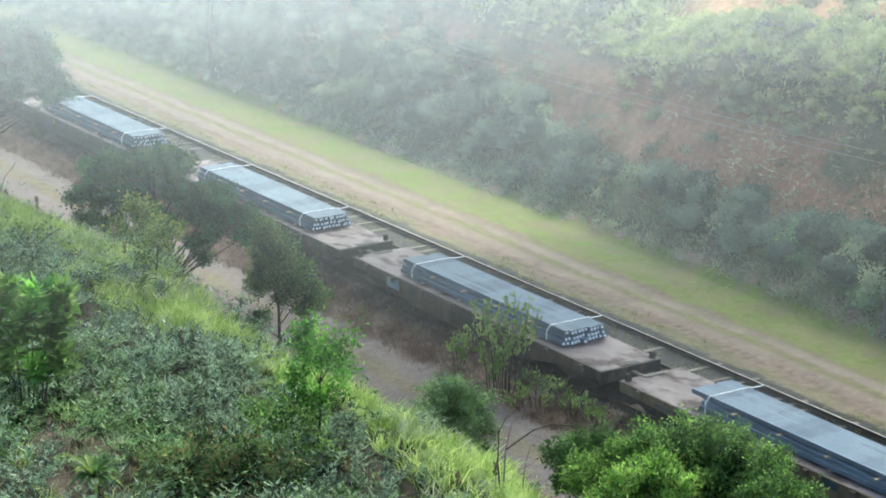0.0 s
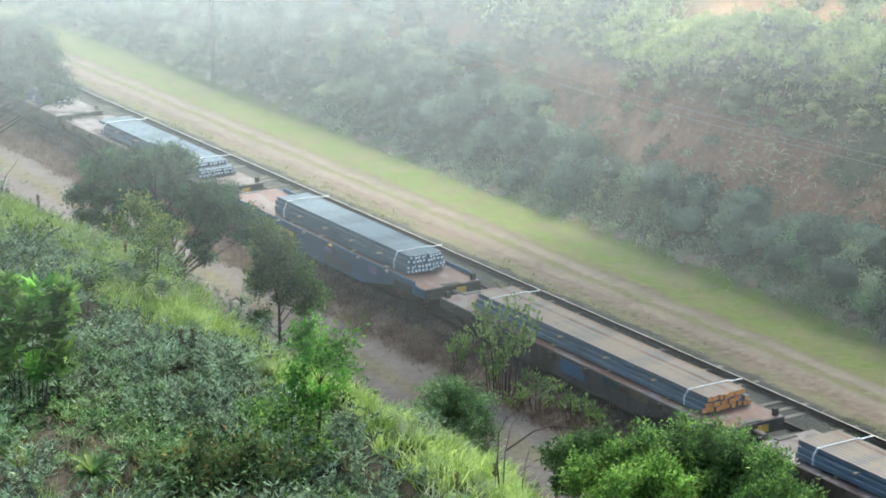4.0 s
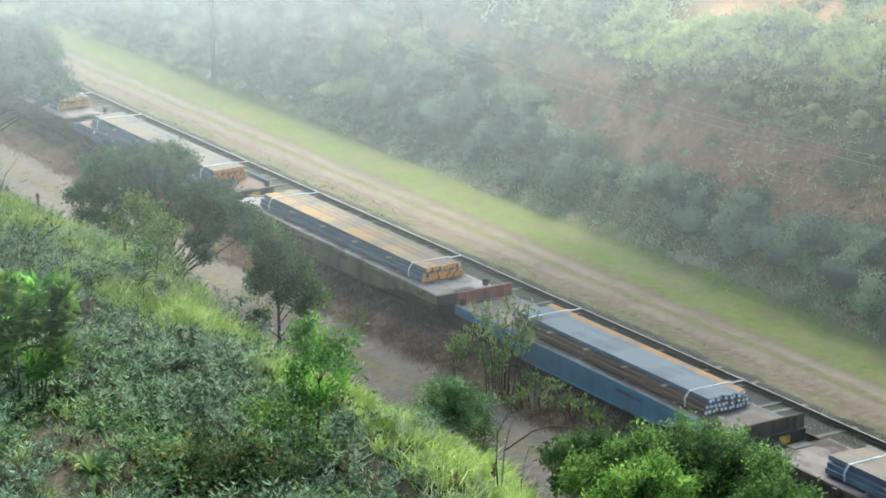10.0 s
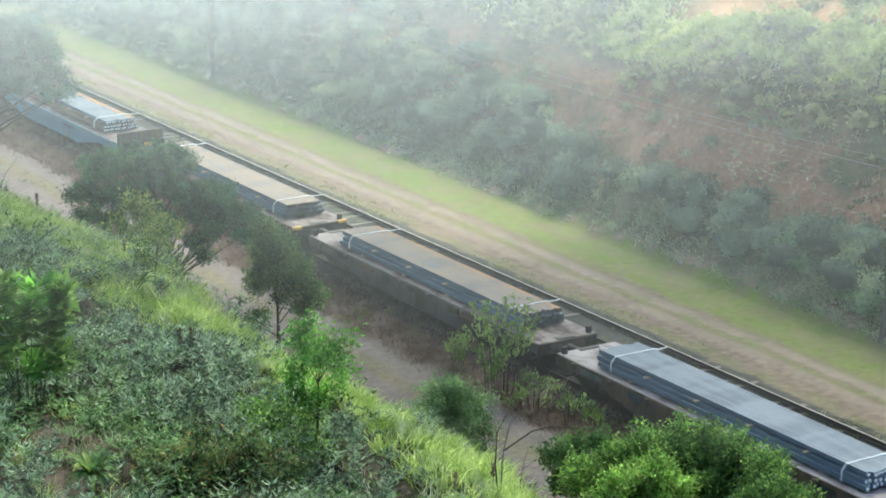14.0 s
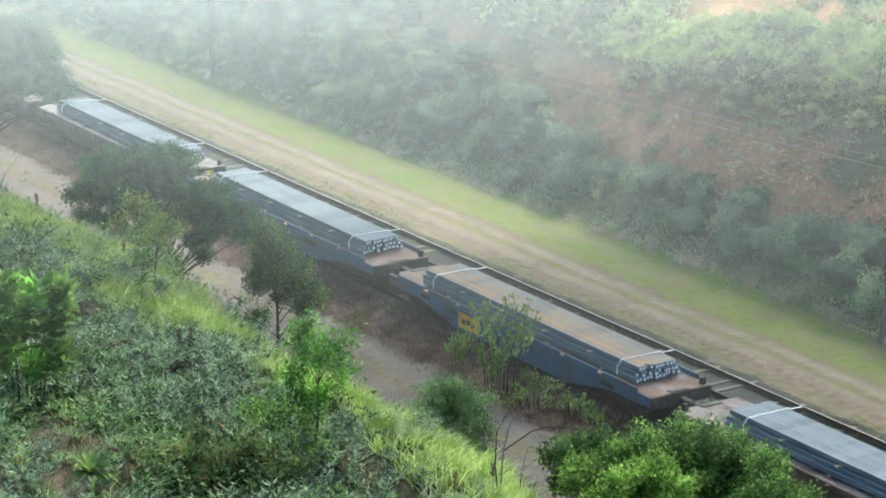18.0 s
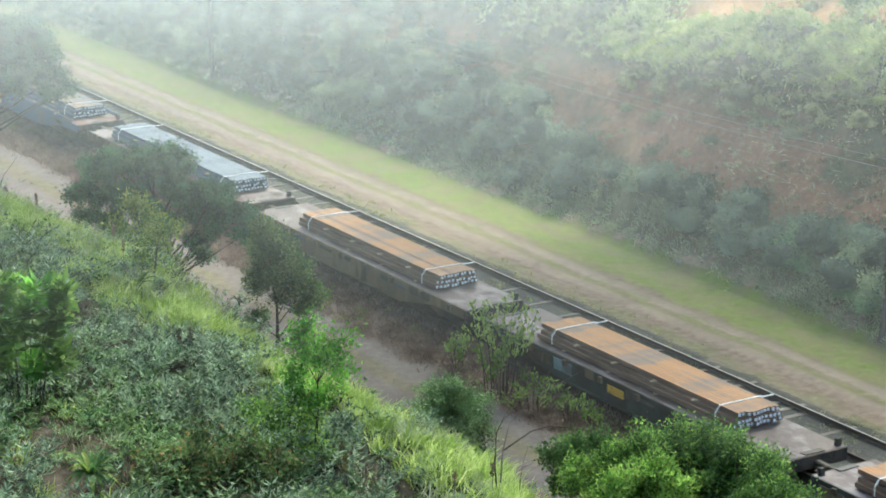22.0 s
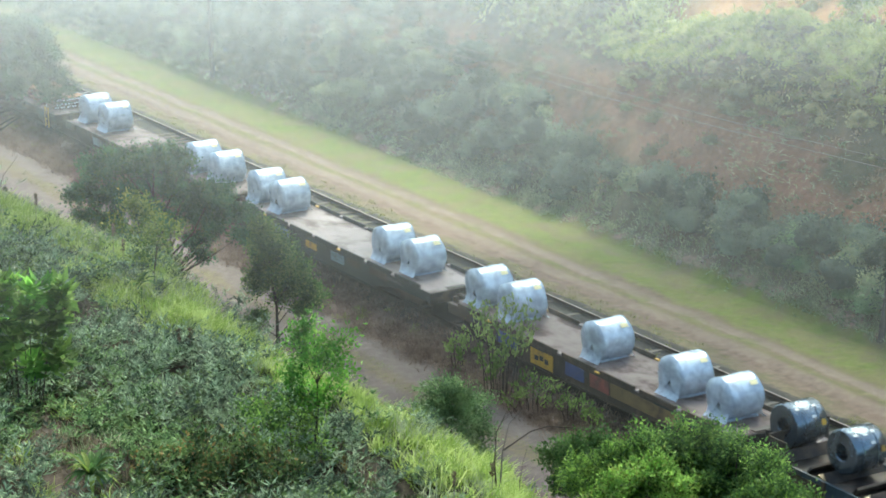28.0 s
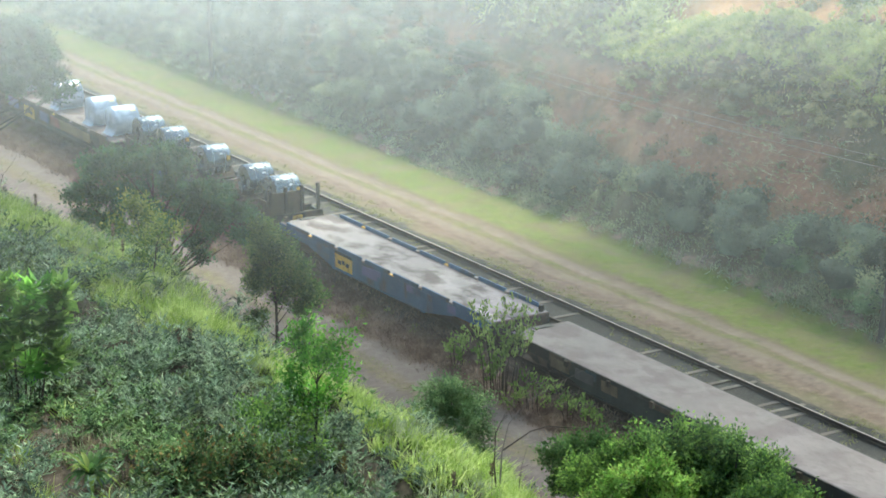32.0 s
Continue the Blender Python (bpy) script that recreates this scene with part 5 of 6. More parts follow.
stuff(tufts(6500, 67.4, 76, 45, 170, lambda x, y: np.where((x > 70.5) & (y < 94), 0.1, 1.0) * np.clip(1.5 - np.abs(x - 69.6) / 2.0, 0.05, 1) * (0.25 + 0.75 * np.clip((130 - y) / 40, 0, 1)), 22, 0.25, 0.60, 0.07, "bank_top_grass", "sunlit_lip", 44, 0.6), "grass over the lip of the far bank, coloured as sunlit", "grass")
stuff(heaps(520, 67.4, 70.2, 60, 96, lambda x, y: 0.6 + 0.4 * patchy(0.5, 63, -0.3, 0.3)(x, y), 0.42, 0.65, "lip_herbs", "sunlit_lip", 64, 4, 110, 0.15, 0.42), "yellow-green herbs along the lip of the far bank, coloured as sunlit", "herbs")
stuff(tufts(4500, 60.2, 62.4, 45, 160, lambda x, y: 0.4 + 0.6 * patchy(0.5, 48, -0.3, 0.4)(x, y), 16, 0.16, 0.30, 0.035, "foot_grass", "hillpale", 45, 0.8), "pale grass at the foot of the far bank", "grass")


def tree(name, base, blobs, leaf, count, material, label, category="tree", trunk=0.12, bark="bark", group="", extra=None, seed=1, hollow=0.35):
    """A tapered trunk, limbs to each clump, and a crown of many leaves gathered in twigs. blobs: (dx, dy, dz, radius) from the base."""
    r = np.random.default_rng(seed)
    t = new(name)
    t.location = base
    tagged(t, label, category, group)
    top = max(b[2] for b in blobs)
    high = [b for b in blobs if b[2] > 0.7 * top]
    lean = Vector((sum(b[0] for b in high) / len(high), sum(b[1] for b in high) / len(high), 0.85 * top))
    bm = bmesh.new()
    wig = r.normal(size=(5, 2)) * 0.06 * top / 4
    stem = [Vector((lean.x * u * u + wig[k][0] * u, lean.y * u * u + wig[k][1] * u, lean.z * u)) for k, u in enumerate((0.0, 0.25, 0.5, 0.75, 1.0))]
    tube(bm, [(0, 0, -0.3)] + [tuple(q) for q in stem[1:]], [trunk * 1.25, trunk, trunk * 0.75, trunk * 0.45, trunk * 0.2], 8)
    part("trunk", bm, bark, t)
    total = sum(b[3] ** 2 for b in blobs)
    P, Q, O = [], [], []
    for i, (dx, dy, dz, rad) in enumerate(blobs):
        end = Vector((dx, dy, dz))
        bm = bmesh.new()
        at = min(0.92, max(0.22, (dz - 0.9 * math.hypot(dx - lean.x, dy - lean.y)) / lean.z * 0.8)) * 4
        fork = stem[int(at)].lerp(stem[min(4, int(at) + 1)], at - int(at))
        mid = fork.lerp(end, 0.5) + Vector(r.normal(size=3) * rad * 0.12) + Vector((0, 0, -0.1 * rad))
        tube(bm, [tuple(fork), tuple(mid), tuple(end)], [trunk * 0.38, trunk * 0.22, trunk * 0.08], 6)
        for k in range(2):
            d = unit(r.normal(size=(1, 3)))[0] * rad * 0.8
            s0 = mid.lerp(end, r.uniform(0.2, 1.0))
            tube(bm, [tuple(s0), tuple(s0.lerp(end + Vector(d), 0.6)), tuple(end + Vector(d))], [trunk * 0.12, trunk * 0.07, trunk * 0.03], 4)
        part("limb", bm, bark, t)
        n = int(count * rad ** 2 / total)
        tw = max(8, n // 34)
        d = unit(r.normal(size=(tw, 3)))
        lobes = unit(r.normal(size=(7, 3)) + (0, 0, 0.2)) * rad * r.uniform(0.45, 0.95, (7, 1)) * (1, 1, 0.62)
        which = r.integers(0, 7, tw)
        tips = np.array((dx, dy, dz)) + lobes[which] + d * (rad * 0.46 * r.uniform(hollow, 1.1, (tw, 1)) ** 0.6) * (1, 1, 0.62)
        k = r.integers(0, tw, n)
        P.append(tips[k] + r.normal(size=(n, 3)) * leaf * 1.35)
        Q.append(d[k] * 0.6 + r.normal(size=(n, 3)) * 0.8 + (0, 0, 0.25))
        O.append(d[k] * 0.7 + unit(lobes)[which[k]] * 0.5 + (0, 0, 0.35))
    P, Q, O = np.concatenate(P), np.concatenate(Q), np.concatenate(O)
    sel = r.random(len(P))
    L = leaf * r.uniform(0.6, 1.4, len(P))
    if extra:
        mat2, share = extra
        z = P[:, 2]
        hi = sel < share * np.clip(0.4 + 1.2 * (z - z.min()) / max(1e-3, np.ptp(z)), 0, 2)
        part("crown", leaf_mesh("crown", P[~hi], Q[~hi], L[~hi], L[~hi] * 0.5, material, O[~hi]), None, t)
        part("young_leaves", leaf_mesh("young_leaves", P[hi], Q[hi], L[hi], L[hi] * 0.5, mat2, O[hi]), None, t)
    else:
        part("crown", leaf_mesh("crown", P, Q, L, L * 0.5, material, O), None, t)
    return t


def on(x, y):
    return (x, y, float(land(x, y)))


def across(u, h, d=0.0, rad=0.7):
    """A clump of a crown: u to the right as seen from the bank opposite, h up, d away."""
    return (0.856 * u + 0.517 * d, -0.517 * u + 0.856 * d, h, rad)


tree("tall_tree", on(31.0, 87.7), [across(1.6, 6.4, 0, 0.65), across(2.4, 6.3, 0.2, 0.6), across(2.9, 5.8, 0, 0.5), across(2.0, 5.6, -0.2, 0.75), across(3.2, 5.2, 0.1, 0.45), across(2.4, 4.9, 0.2, 0.65), across(1.4, 5.1, 0, 0.75), across(3.4, 4.4, 0, 0.4), across(2.7, 4.2, 0.1, 0.5), across(1.7, 4.2, -0.2, 0.6),
     across(3.8, 3.8, 0, 0.32), across(3.1, 3.6, 0, 0.35), across(0.6, 6.2, 0.3, 0.7), across(0.3, 5.1, -0.3, 0.8)], 0.115, 30000, "tree_dark", "tall dark leaning tree on the near bank in the mist", trunk=0.12, seed=61, hollow=0.5)
tree("spreading_tree", on(38.2, 85.0), [across(-3.0, 5.80, 0.5, 0.75), across(-1.9, 6.20, -0.5, 0.85), across(-0.7, 6.30, 0.4, 0.85), across(0.5, 6.00, -0.3, 0.75), across(-0.4, 5.20, 0.8, 0.8), across(0.8, 5.10, 0.2, 0.85), across(1.8, 4.95, -0.6, 0.8),
     across(2.4, 4.45, 0.3, 0.65), across(-3.6, 4.60, 0.2, 0.7), across(-2.7, 4.70, -0.6, 0.75), across(-1.7, 4.80, 0.3, 0.8), across(1.2, 3.80, 0.4, 0.65), across(1.9, 3.55, -0.2, 0.6), across(0.7, 4.20, 0.6, 0.6), across(2.9, 3.9, 0.1, 0.55), across(3.1, 3.2, -0.3, 0.45),
     across(1.0, 2.8, 0.2, 0.5), across(1.3, 2.2, -0.1, 0.4), across(-3.4, 3.8, 0.2, 0.6), across(-2.3, 3.8, 0.3, 0.6), across(-0.7, 4.0, -0.3, 0.7), across(0.1, 3.4, 0.4, 0.5)], 0.12, 50000, "tree_dark", "dark spreading tree below the crest of the bank", trunk=0.13, extra=("tree_mid", 0.2), seed=62, hollow=0.5)
tree("young_tree", on(34.6, 79.6), [(0.0, 0.6, 3.8, 0.7), (0.2, -0.8, 3.3, 0.65), (0, 1.8, 2.9, 0.65), (0, 0.2, 2.6, 0.7), (0, -1.6, 2.6, 0.5)], 0.16, 3200, "tree_mid", "young tree with yellowish leaves on the bank", trunk=0.07, extra=("tree_yellow", 0.6), seed=63)
tree("slender_tree", on(39.0, 77.0), [across(-0.5, 5.45, 0, 0.42), across(-0.2, 5.0, 0.2, 0.6), across(-0.6, 4.75, -0.2, 0.52), across(0.1, 4.4, 0.2, 0.7), across(-0.5, 4.15, 0.1, 0.65), across(0.55, 3.8, -0.1, 0.7), across(-0.1, 3.55, 0.3, 0.8),
     across(1.0, 3.1, 0, 0.65), across(0.3, 2.9, 0.2, 0.75), across(1.4, 2.6, 0.1, 0.5), across(-0.6, 3.2, 0, 0.6), across(1.0, 2.2, 0.2, 0.45), across(-0.9, 1.8, 0, 0.42)], 0.11, 27000, "tree_mid", "slender green tree at the edge of the dirt road", trunk=0.07, extra=("shootleaf", 0.32), seed=64, hollow=0.5)
tree("round_bush", on(39.2, 64.6), [across(-0.9, 1.7, 0, 0.8), across(-0.1, 2.35, 0.2, 0.8), across(0.75, 1.95, 0, 0.75), across(0.1, 1.5, -0.3, 0.9), across(-1.2, 1.15, 0.1, 0.6), across(1.0, 1.15, 0, 0.6), across(0.95, 0.4, 0, 0.5), across(-0.45, 2.1, -0.2, 0.7),
     across(0.35, 2.55, 0, 0.5)], 0.11, 11000, "bushleaf", "round dense green bush beside the dirt road", "bush", trunk=0.06, seed=67, hollow=0.5)
tree("leafy_tree", on(33.6, 45.3), [across(-1.5, 3.5, 0, 0.65), across(-0.6, 4.0, 0.2, 0.7), across(0.2, 4.35, 0, 0.6), across(1.0, 4.25, 0.2, 0.65), across(0.0, 3.4, -0.3, 0.9), across(1.4, 3.4, 0, 0.8), across(-1.0, 2.8, -0.4, 0.8), across(0.4, 2.6, -0.6, 0.8), across(1.6, 2.5, -0.3, 0.8),
     across(-0.2, 4.65, 0.1, 0.3), across(0.7, 4.85, 0.1, 0.3), across(-1.1, 4.15, 0, 0.3), across(1.5, 4.5, 0, 0.3), across(-2.0, 3.8, 0.1, 0.3)], 0.105, 21000, "tree_bright", "leafy green tree on the bank's slope", trunk=0.09, extra=("tree_mid", 0.25), seed=68)
tree("bright_shrub", on(32.6, 44.2), [across(-0.7, 3.2, 0, 0.5), across(0.1, 3.5, 0.1, 0.55), across(0.8, 3.1, 0, 0.5), across(-1.2, 2.6, 0, 0.5), across(0.2, 2.7, -0.3, 0.7), across(1.2, 2.4, 0, 0.5), across(-0.4, 2.2, -0.3, 0.6)], 0.11, 6500, "leafy", "light green leafy shrub in front of the darker trees", "shrub", trunk=0.05, extra=("tree_yellow", 0.15), seed=78)
tree("dark_leaved_shrub", on(33.6, 48.6), [across(-0.5, 2.5, 0, 0.6), across(0.2, 2.7, 0.2, 0.65), across(0.9, 2.4, 0, 0.55), across(0.2, 1.9, 0, 0.7), across(-0.6, 1.7, 0.1, 0.55)], 0.10, 8000, "tree_mid", "dark green shrub beside the leafy tree", "shrub", trunk=0.05, seed=74)
tree("dense_tree", on(35.0, 43.0), [(0, 1.3, 5.45, 1.15), (0, -0.9, 5.35, 1.2), (0, -2.8, 4.25, 1.2), (0, 2.6, 4.45, 1.0), (0, 0.2, 3.85, 1.5), (0, -4.2, 3.25, 1.1), (0, 0.5, 6.25, 0.4), (0, 1.7, 6.2, 0.35), (0, -0.6, 6.2, 0.4), (0, -1.9, 5.5, 0.4), (0, 2.6, 5.5, 0.35), (0, -3.4, 4.9, 0.4), (0, 3.4, 4.9, 0.3)], 0.11, 48000, "tree_mid", "dense dark green tree on the bank's slope", trunk=0.16, extra=("tree_bright", 0.25), seed=69)
tree("sapling", on(24.9, 47.4), [across(0.0, 3.65, 0, 0.3), across(-0.38, 3.3, 0.1, 0.3), across(0.45, 3.2, -0.1, 0.27), across(0.85, 3.5, 0, 0.17), across(0.0, 2.85, 0.1, 0.36), across(0.6, 2.6, 0, 0.27), across(-0.4, 2.6, 0, 0.3), across(-0.2, 1.95, 0, 0.25), across(0.2, 2.05, 0.1, 0.22)], 0.12, 2700, "sapling", "bright green sapling on the near bank", "sapling", trunk=0.036, extra=("tree_bright", 0.2), seed=70)
tree("leafy_shrub", on(24.4, 47.6), [across(-0.8, 1.6, 0, 0.5), across(-0.3, 1.25, 0.1, 0.6), across(0.4, 1.35, 0, 0.5), across(-0.7, 0.7, 0, 0.6), across(0.3, 0.6, 0.1, 0.55), across(0.0, 1.8, 0.1, 0.4)], 0.11, 2600, "tree_bright", "green shrub round the foot of the sapling", "shrub", trunk=0.03, extra=("tree_mid", 0.4), seed=75)
tree("thin_tree", on(29.0, 66.0), [across(-0.35, 1.0, 0, 0.35), across(-0.6, 0.7, 0.1, 0.3), across(0.15, 2.05, 0, 0.22), across(0.8, 1.9, 0.1, 0.22), across(0.3, 1.5, 0, 0.16), across(-0.25, 1.5, 0, 0.25)], 0.10, 900, "tree_mid", "thin young tree with few leaves on the crest", "tree", trunk=0.03, extra=("tree_yellow", 0.5), seed=76)
tree("flowering_shrub", on(21.3, 45.4), [across(0, 0.95, 0, 0.65), across(0.9, 0.95, 0.2, 0.6), across(-0.9, 0.8, 0, 0.6), across(1.5, 0.75, 0, 0.55), across(0.4, 0.6, -0.5, 0.6), across(-0.4, 0.5, -0.5, 0.6), across(-1.5, 0.6, 0.1, 0.5), across(0.5, 1.25, 0.1, 0.4), across(-0.5, 1.15, 0.2, 0.4)], 0.12, 5600, "weed", "dark shrub with orange-tinged leaf tips", "shrub", trunk=0.04, extra=("orange_leaf", 0.14), seed=72)

tree("bank_top_bush", on(71.6, 81.0), [across(0, 0.7, 0, 0.6), across(0.6, 0.6, 0.2, 0.5), across(-0.6, 0.5, 0, 0.5), across(0.2, 1.2, 0, 0.45)], 0.13, 3200, "tree_bright", "bright green bush above the lip of the far bank", "bush", trunk=0.05, extra=("sunlit_lip", 0.4), seed=73)


def rosette(base, n, length, seed):
    """A plant of long arching leaves from one root."""
    r = np.random.default_rng(seed)
    t = new("rosette_plant")
    t.location = base
    tagged(t, "plant with a rosette of long arching green leaves", "plant")
    part("stem", tube(bmesh.new(), [(0, 0, -0.1), (0, 0, 0.18), (0, 0, 0.34)], [0.035, 0.03, 0.02], 6), "bark", t)
    for i in range(n):
        a = 2 * math.pi * i / n + r.normal() * 0.15
        L, rise = length * r.uniform(0.7, 1.15), r.uniform(0.5, 1.7)
        bm = bmesh.new()
        d, s = Vector((math.cos(a), math.sin(a), 0)), Vector((-math.sin(a), math.cos(a), 0))
        rows = []
        for k in range(6):
            u = k / 5
            c = d * L * u + Vector((0, 0, 0.3 + rise * L * u - 0.95 * L * u * u))
            w = 0.06 * math.sin(math.pi * min(0.97, u * 0.85 + 0.12)) + 0.004
            rows.append((bm.verts.new(c + s * w + Vector((0, 0, 0.02))), bm.verts.new(c), bm.verts.new(c - s * w + Vector((0, 0, 0.02)))))
        for p, q in zip(rows, rows[1:]):
            bm.faces.new((p[0], p[1], q[1], q[0]))
            bm.faces.new((p[1], p[2], q[2], q[1]))
        part("leaf", bm, ("tree_mid", "tree_mid", "tree_yellow")[i % 3], t)
    return t


def whorl_shrub(base, tips, per, leaf, label, seed):
    """A shrub whose bare stems end in whorls of long drooping leaves. tips: the stems' ends from the base."""
    r = np.random.default_rng(seed)
    t = new("broadleaf_shrub")
    t.location = base
    tagged(t, label, "shrub")
    for k, (dx, dy, dz, rad) in enumerate(tips):
        end = Vector((dx, dy, dz))
        root = Vector((0.4 * dx, 0.4 * dy, -0.1))
        mid = root.lerp(end, 0.55) + Vector((-0.15 * dx, -0.15 * dy, 0.1)) + Vector(r.normal(size=3) * 0.06)
        stem = part("stem", tube(bmesh.new(), [tuple(root), tuple(mid), tuple(end)], [0.016, 0.012, 0.007], 5), "bark", t)
        n = 4 * per
        tier = np.repeat(np.arange(4), per)
        turn = r.uniform(0, 2 * np.pi, n)
        rise = np.array((0.75, 0.35, 0.0, -0.35))[tier] + r.normal(size=n) * 0.15
        way = np.stack((np.cos(turn), np.sin(turn), rise), 1)
        root_ = np.tile(np.array(end), (n, 1)) + np.stack((r.normal(size=n) * rad * 0.45, r.normal(size=n) * rad * 0.45, -0.11 * tier + r.normal(size=n) * rad * 0.2), 1)
        L = leaf * r.uniform(0.7, 1.25, n)
        part("leaves", leaf_mesh("leaves", root_, way, L, L * 0.42, "tree_bright" if k % 4 else "sapling", np.tile((0.0, 0.0, 1.0), (n, 1))), None, stem)


whorl_shrub(on(19.55, 53.0), [across(0.5, 3.3, 0, 0.3), across(-0.2, 3.35, 0.2, 0.35), across(1.0, 2.75, 0, 0.3), across(0.2, 2.75, -0.2, 0.35), across(-0.6, 2.6, 0.1, 0.35), across(0.7, 2.2, 0, 0.3), across(-0.1, 2.1, -0.3, 0.3), across(-0.5, 1.5, 0, 0.25), across(0.3, 1.35, 0, 0.2), across(1.1, 3.15, 0.3, 0.25), across(-0.7, 3.2, 0.4, 0.3), across(0.95, 1.6, 0, 0.3)], 15, 0.46, "broad-leaved green shrub on the near bank", 71)
rosette((18.3, 45.6, float(land(18.3, 45.6)) + 0.3), 34, 0.72, 81)
rosette(on(27.6, 64.0), 14, 0.6, 82)


def shoot_shrub(base, tips, leaf, label, seed, per=46):
    """A thin shrub of upright shoots; slim leaves stand off the upper part of each. tips: (u, h) of the shoots' ends."""
    r = np.random.default_rng(seed)
    t = new("sparse_shrub")
    t.location = base
    tagged(t, label, "shrub")
    for u, h in tips:
        end = Vector(across(u, h, r.normal() * 0.25)[:3])
        root = Vector((0.5 * end.x, 0.5 * end.y, -0.1))
        m1 = root.lerp(end, 0.4) + Vector((-0.12 * end.x, -0.12 * end.y, 0)) + Vector(r.normal(size=3) * 0.05)
        m2 = root.lerp(end, 0.75) + Vector((-0.06 * end.x, -0.06 * end.y, 0.03)) + Vector(r.normal(size=3) * 0.05)
        line = [root, m1, m2, end]
        shoot = part("shoot", tube(bmesh.new(), [tuple(q) for q in line], [0.022, 0.017, 0.011, 0.005], 5), "bark", t)
        f = 3 * r.uniform(0.42, 1.0, per) ** 0.8
        P = np.array([tuple(line[int(min(2, v))].lerp(line[int(min(2, v)) + 1], v - int(min(2, v)))) for v in f]) + r.normal(size=(per, 3)) * 0.09
        way = np.array(end - root) / (end - root).length * 0.55 + r.normal(size=(per, 3)) * 0.5 + (0, 0, 0.25)
        L = leaf * r.uniform(0.6, 1.4, per)
        part("leaves", leaf_mesh("leaves", P, way, L, L * 0.42, "shootleaf", r.normal(size=(per, 3)) * 0.4 + (0, -0.3, 0.8)), None, shoot)


shoot_shrub(on(44.3, 69.4), [(-1.0, 3.6), (-0.55, 3.85), (-0.1, 3.4), (0.25, 3.75), (0.55, 3.85), (1.1, 3.7), (1.35, 3.1), (-0.35, 2.5), (0.3, 2.3), (-0.8, 1.8), (-0.1, 1.5), (-0.55, 2.9), (0.5, 2.8), (0.85, 2.6), (0.1, 1.9), (-0.3, 1.0)], 0.21, "sparse upright leafy shrub between the road and the track", 65, 52)
shoot_shrub(on(44.5, 67.4), [(-0.7, 1.0), (-0.4, 1.35), (0.0, 1.4), (0.35, 1.35), (0.7, 1.1), (1.0, 0.8), (0.2, 0.8), (-0.7, 0.6), (-0.3, 0.8), (0.5, 0.6), (1.3, 0.6), (-1.1, 0.55)], 0.16, "low thin-leaved shrub between the road and the track", 77, 34)
shoot_shrub(on(45.0, 65.7), [(-0.4, 0.8), (-0.15, 1.05), (0.2, 0.95), (0.5, 0.7), (0.05, 0.5), (0.9, 0.5)], 0.16, "low thin-leaved shrub between the road and the track", 83, 26)
shoot_shrub(on(44.6, 72.8), [(-0.2, 1.2), (0.25, 1.55), (0.35, 1.1), (-0.35, 0.9), (0.0, 0.7)], 0.19, "small leafy shrub between the road and the track", 66, 40)
shoot_shrub(on(45.0, 64.2), [(-0.15, 1.0), (0.2, 0.8), (-0.35, 0.65), (0.05, 0.6)], 0.18, "small leafy shrub beside the rails", 79, 30)


def bare(base, arms, r0, label, seed):
    """A leafless branching stem. arms: the ways of its branches from the base, as (u, h)."""
    r = np.random.default_rng(seed)
    t = new("dead_shrub")
    t.location = base
    tagged(t, label, "dead shrub")
    for n, way in enumerate(arms):
        line = [Vector(across(u, h, 0.1 * k * (n - 1))[:3]) + Vector(r.normal(size=3) * 0.02) for k, (u, h) in enumerate(way)]
        w = [r0 * (1 - 0.88 * k / (len(line) - 1)) * (1.0 if n == 0 else 0.75) for k in range(len(line))]
        bm = tube(bmesh.new(), [tuple(q) for q in line], w, 6)
        for k in range(4):
            f = r.uniform(0.35, 0.95) * (len(line) - 1)
            a, b = line[int(f)], line[int(f) + 1]
            s0 = a.lerp(b, f - int(f))
            d = (b - a).normalized() * 0.35 + Vector(r.normal(size=3) * 0.2)
            tube(bm, [tuple(s0), tuple(s0 + d * 0.6), tuple(s0 + d)], [r0 * 0.2, r0 * 0.13, r0 * 0.05], 4)
        part("trunk" if n == 0 else "branch", bm, "bark" if n != 1 else "deadwood", t)
    return t


bare(on(29.2, 45.6), [[(-0.1, -0.2), (-0.18, 0.94), (-0.15, 1.84), (0.12, 2.4)], [(-0.08, -0.1), (0.0, 1.24), (0.15, 1.98), (0.67, 2.55), (1.57, 3.15)],
     [(0.0, 1.3), (0.75, 1.73), (1.15, 1.84), (2.0, 1.69), (2.9, 1.9)], [(0.42, -0.2), (0.45, 0.4), (0.5, 0.8)]], 0.03, "bare grey branching dead shrub at the bank's edge", 91)
bare(on(29.0, 80.0), [[(0, -0.2), (0.0, 0.7), (0.1, 1.5), (0.0, 2.2)], [(0, 0.5), (0.3, 1.2), (0.9, 1.9)], [(0, 0.4), (-0.3, 1.0), (-0.4, 1.6)]], 0.03, "thin leafless shrub on the crest", 92)


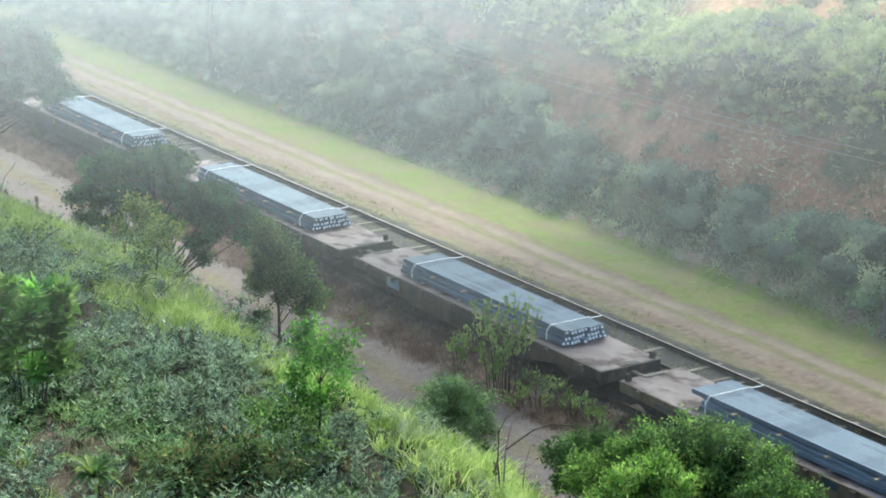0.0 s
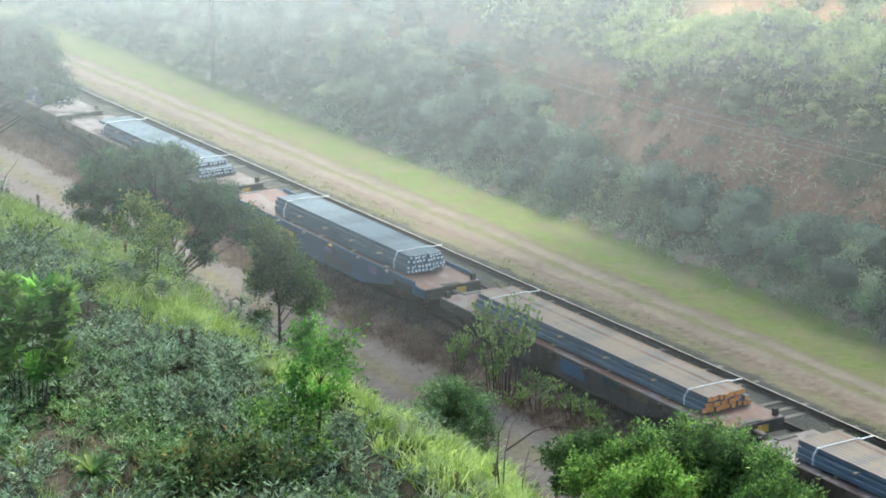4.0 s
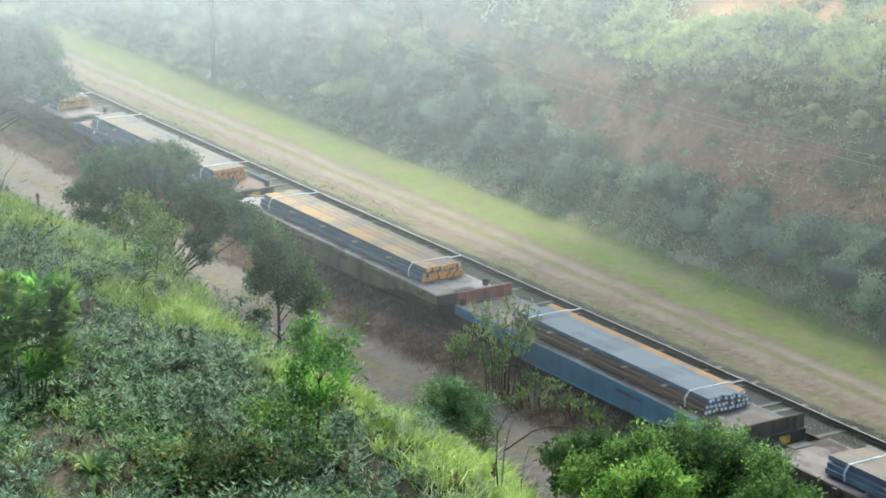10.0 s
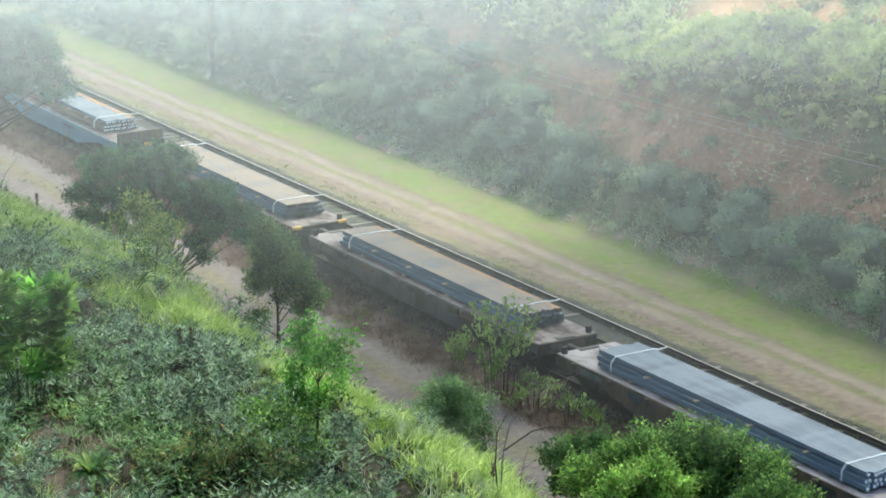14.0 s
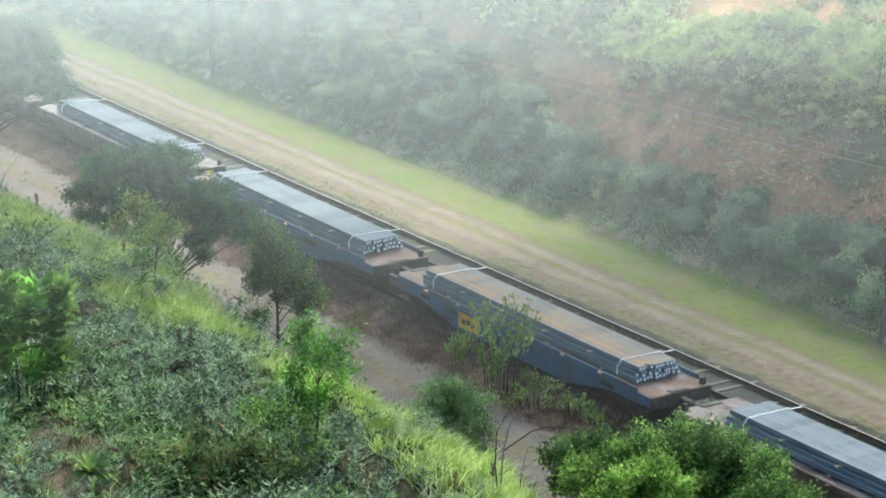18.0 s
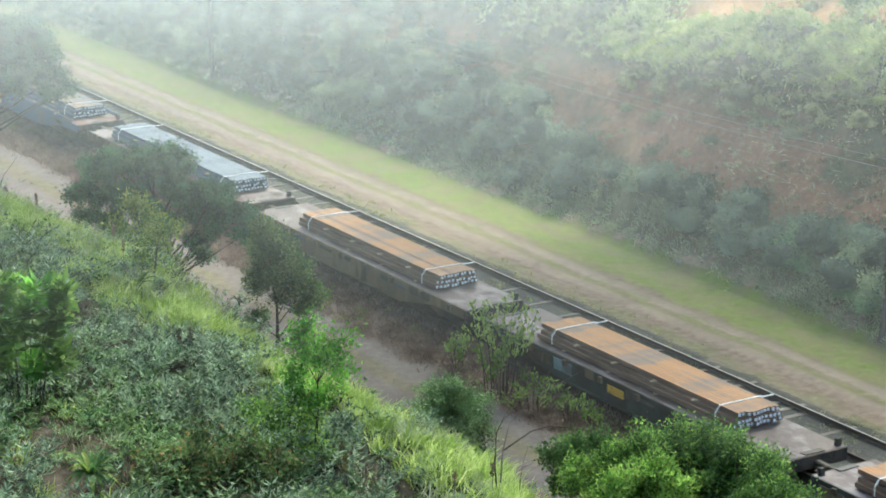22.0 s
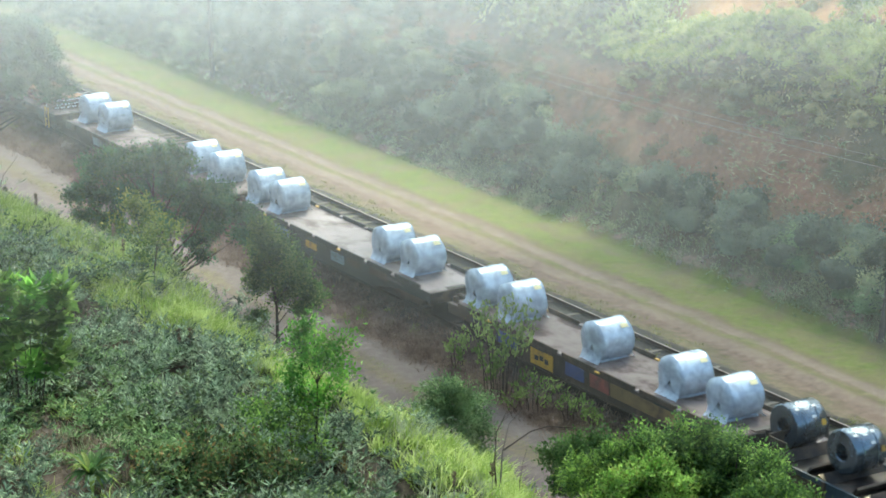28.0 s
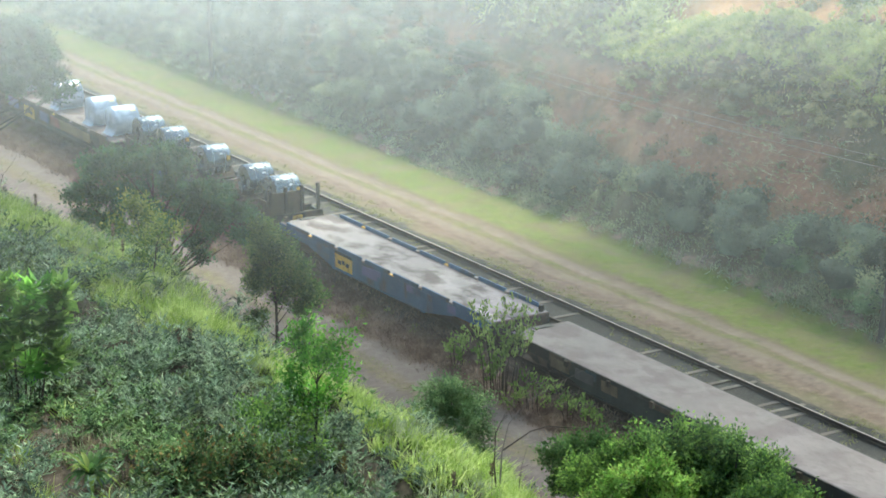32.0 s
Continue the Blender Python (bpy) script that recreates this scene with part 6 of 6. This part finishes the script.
def weed_stem(base, height, seed, tip="straw"):
    r = np.random.default_rng(seed)
    t = new("seed_stalk")
    t.location = base
    tagged(t, "dry brown seed stalk standing above the grass", "stalk", "seed stalks")
    part("stalk", tube(bmesh.new(), [(0, 0, -0.05), (0.02, 0.01, height * 0.5), (0.05, 0.03, height)], [0.012, 0.010, 0.006], 5), "deadwood", t)
    n = 70
    u = r.uniform(0.72, 1.05, n)
    p = np.stack((0.05 * u + r.normal(size=n) * 0.025, 0.03 * u + r.normal(size=n) * 0.025, height * u), 1)
    part("plume", leaf_mesh("plume", p, r.normal(size=(n, 3)) * 0.5 + (0, 0, 0.8), r.uniform(0.06, 0.13, n), r.uniform(0.02, 0.04, n), tip), None, t)


weed_stem(on(24.4, 45.0), 1.3, 1, "orange_leaf")
for i in range(7):
    yy = float(rng.uniform(43, 72))
    weed_stem(on(float(rng.uniform(25.5, 29)), yy), float(rng.uniform(0.8, 1.3)), 10 + i)

# loose pale stones and clods along the foot of the far bank
for i in range(60):
    y = float(rng.uniform(58, 125))
    x = 60.7 + float(rng.normal()) * 0.35
    bm = bmesh.new()
    bmesh.ops.create_icosphere(bm, subdivisions=1, radius=float(rng.uniform(0.06, 0.17)))
    for v in bm.verts:
        v.co *= float(rng.uniform(0.7, 1.2))
        v.co.z *= 0.7
    st = part("stone", bm, "palestone")
    st.location = (x, y, float(land(x, y)) + 0.04)
    tagged(st, "pale loose stone at the foot of the bank", "stone", "loose stones")

# ---- mist over the cutting: four thin veils from bank to bank, one above another and each starting further up the line
for i, (level, start, full, power, tongue) in enumerate(((13.2, 35.0, 86, 1.1, 4.5), (14.0, 47, 82, 1.5, 0.0), (14.8, 53, 84, 1.5, 0.0), (15.6, 60, 86, 1.5, 0.0))):
    mx_, my_ = spaced((8, 88, 2.0)), spaced((start - 5.0 - tongue, 94, 2.0))
    AX, AY = np.meshgrid(mx_, my_, indexing="ij")
    AZ = level + 0.08 * wobble(AX, AY, 0.07, 70 + i) + np.clip(AX - 76, 0, 100) * 0.45
    mi, mj = len(mx_), len(my_)
    I, J = np.meshgrid(np.arange(mi - 1), np.arange(mj - 1), indexing="ij")
    o = (I * mj + J).ravel()
    veil = sheet("mist", np.stack((AX, AY, AZ), -1).reshape(-1, 3), np.stack((o, o + mj, o + mj + 1, o + 1), 1).ravel(), np.full(len(o), 4), mist_mat(i + 1.0, start, full, power, tongue), True)
    tagged(new("mist", veil), "thin white morning mist lying in the cutting", "mist", kind="stuff")


# ---- what moves: every wagon and every load, at one speed along the track
def motions():
    for ob, y, z in MOVING:
        walk(ob, [(t, pose(TRACK, y + SPEED * t, z)) for t in (0.0, 8.0, 16.0, 24.0, 32.0)])


motions()
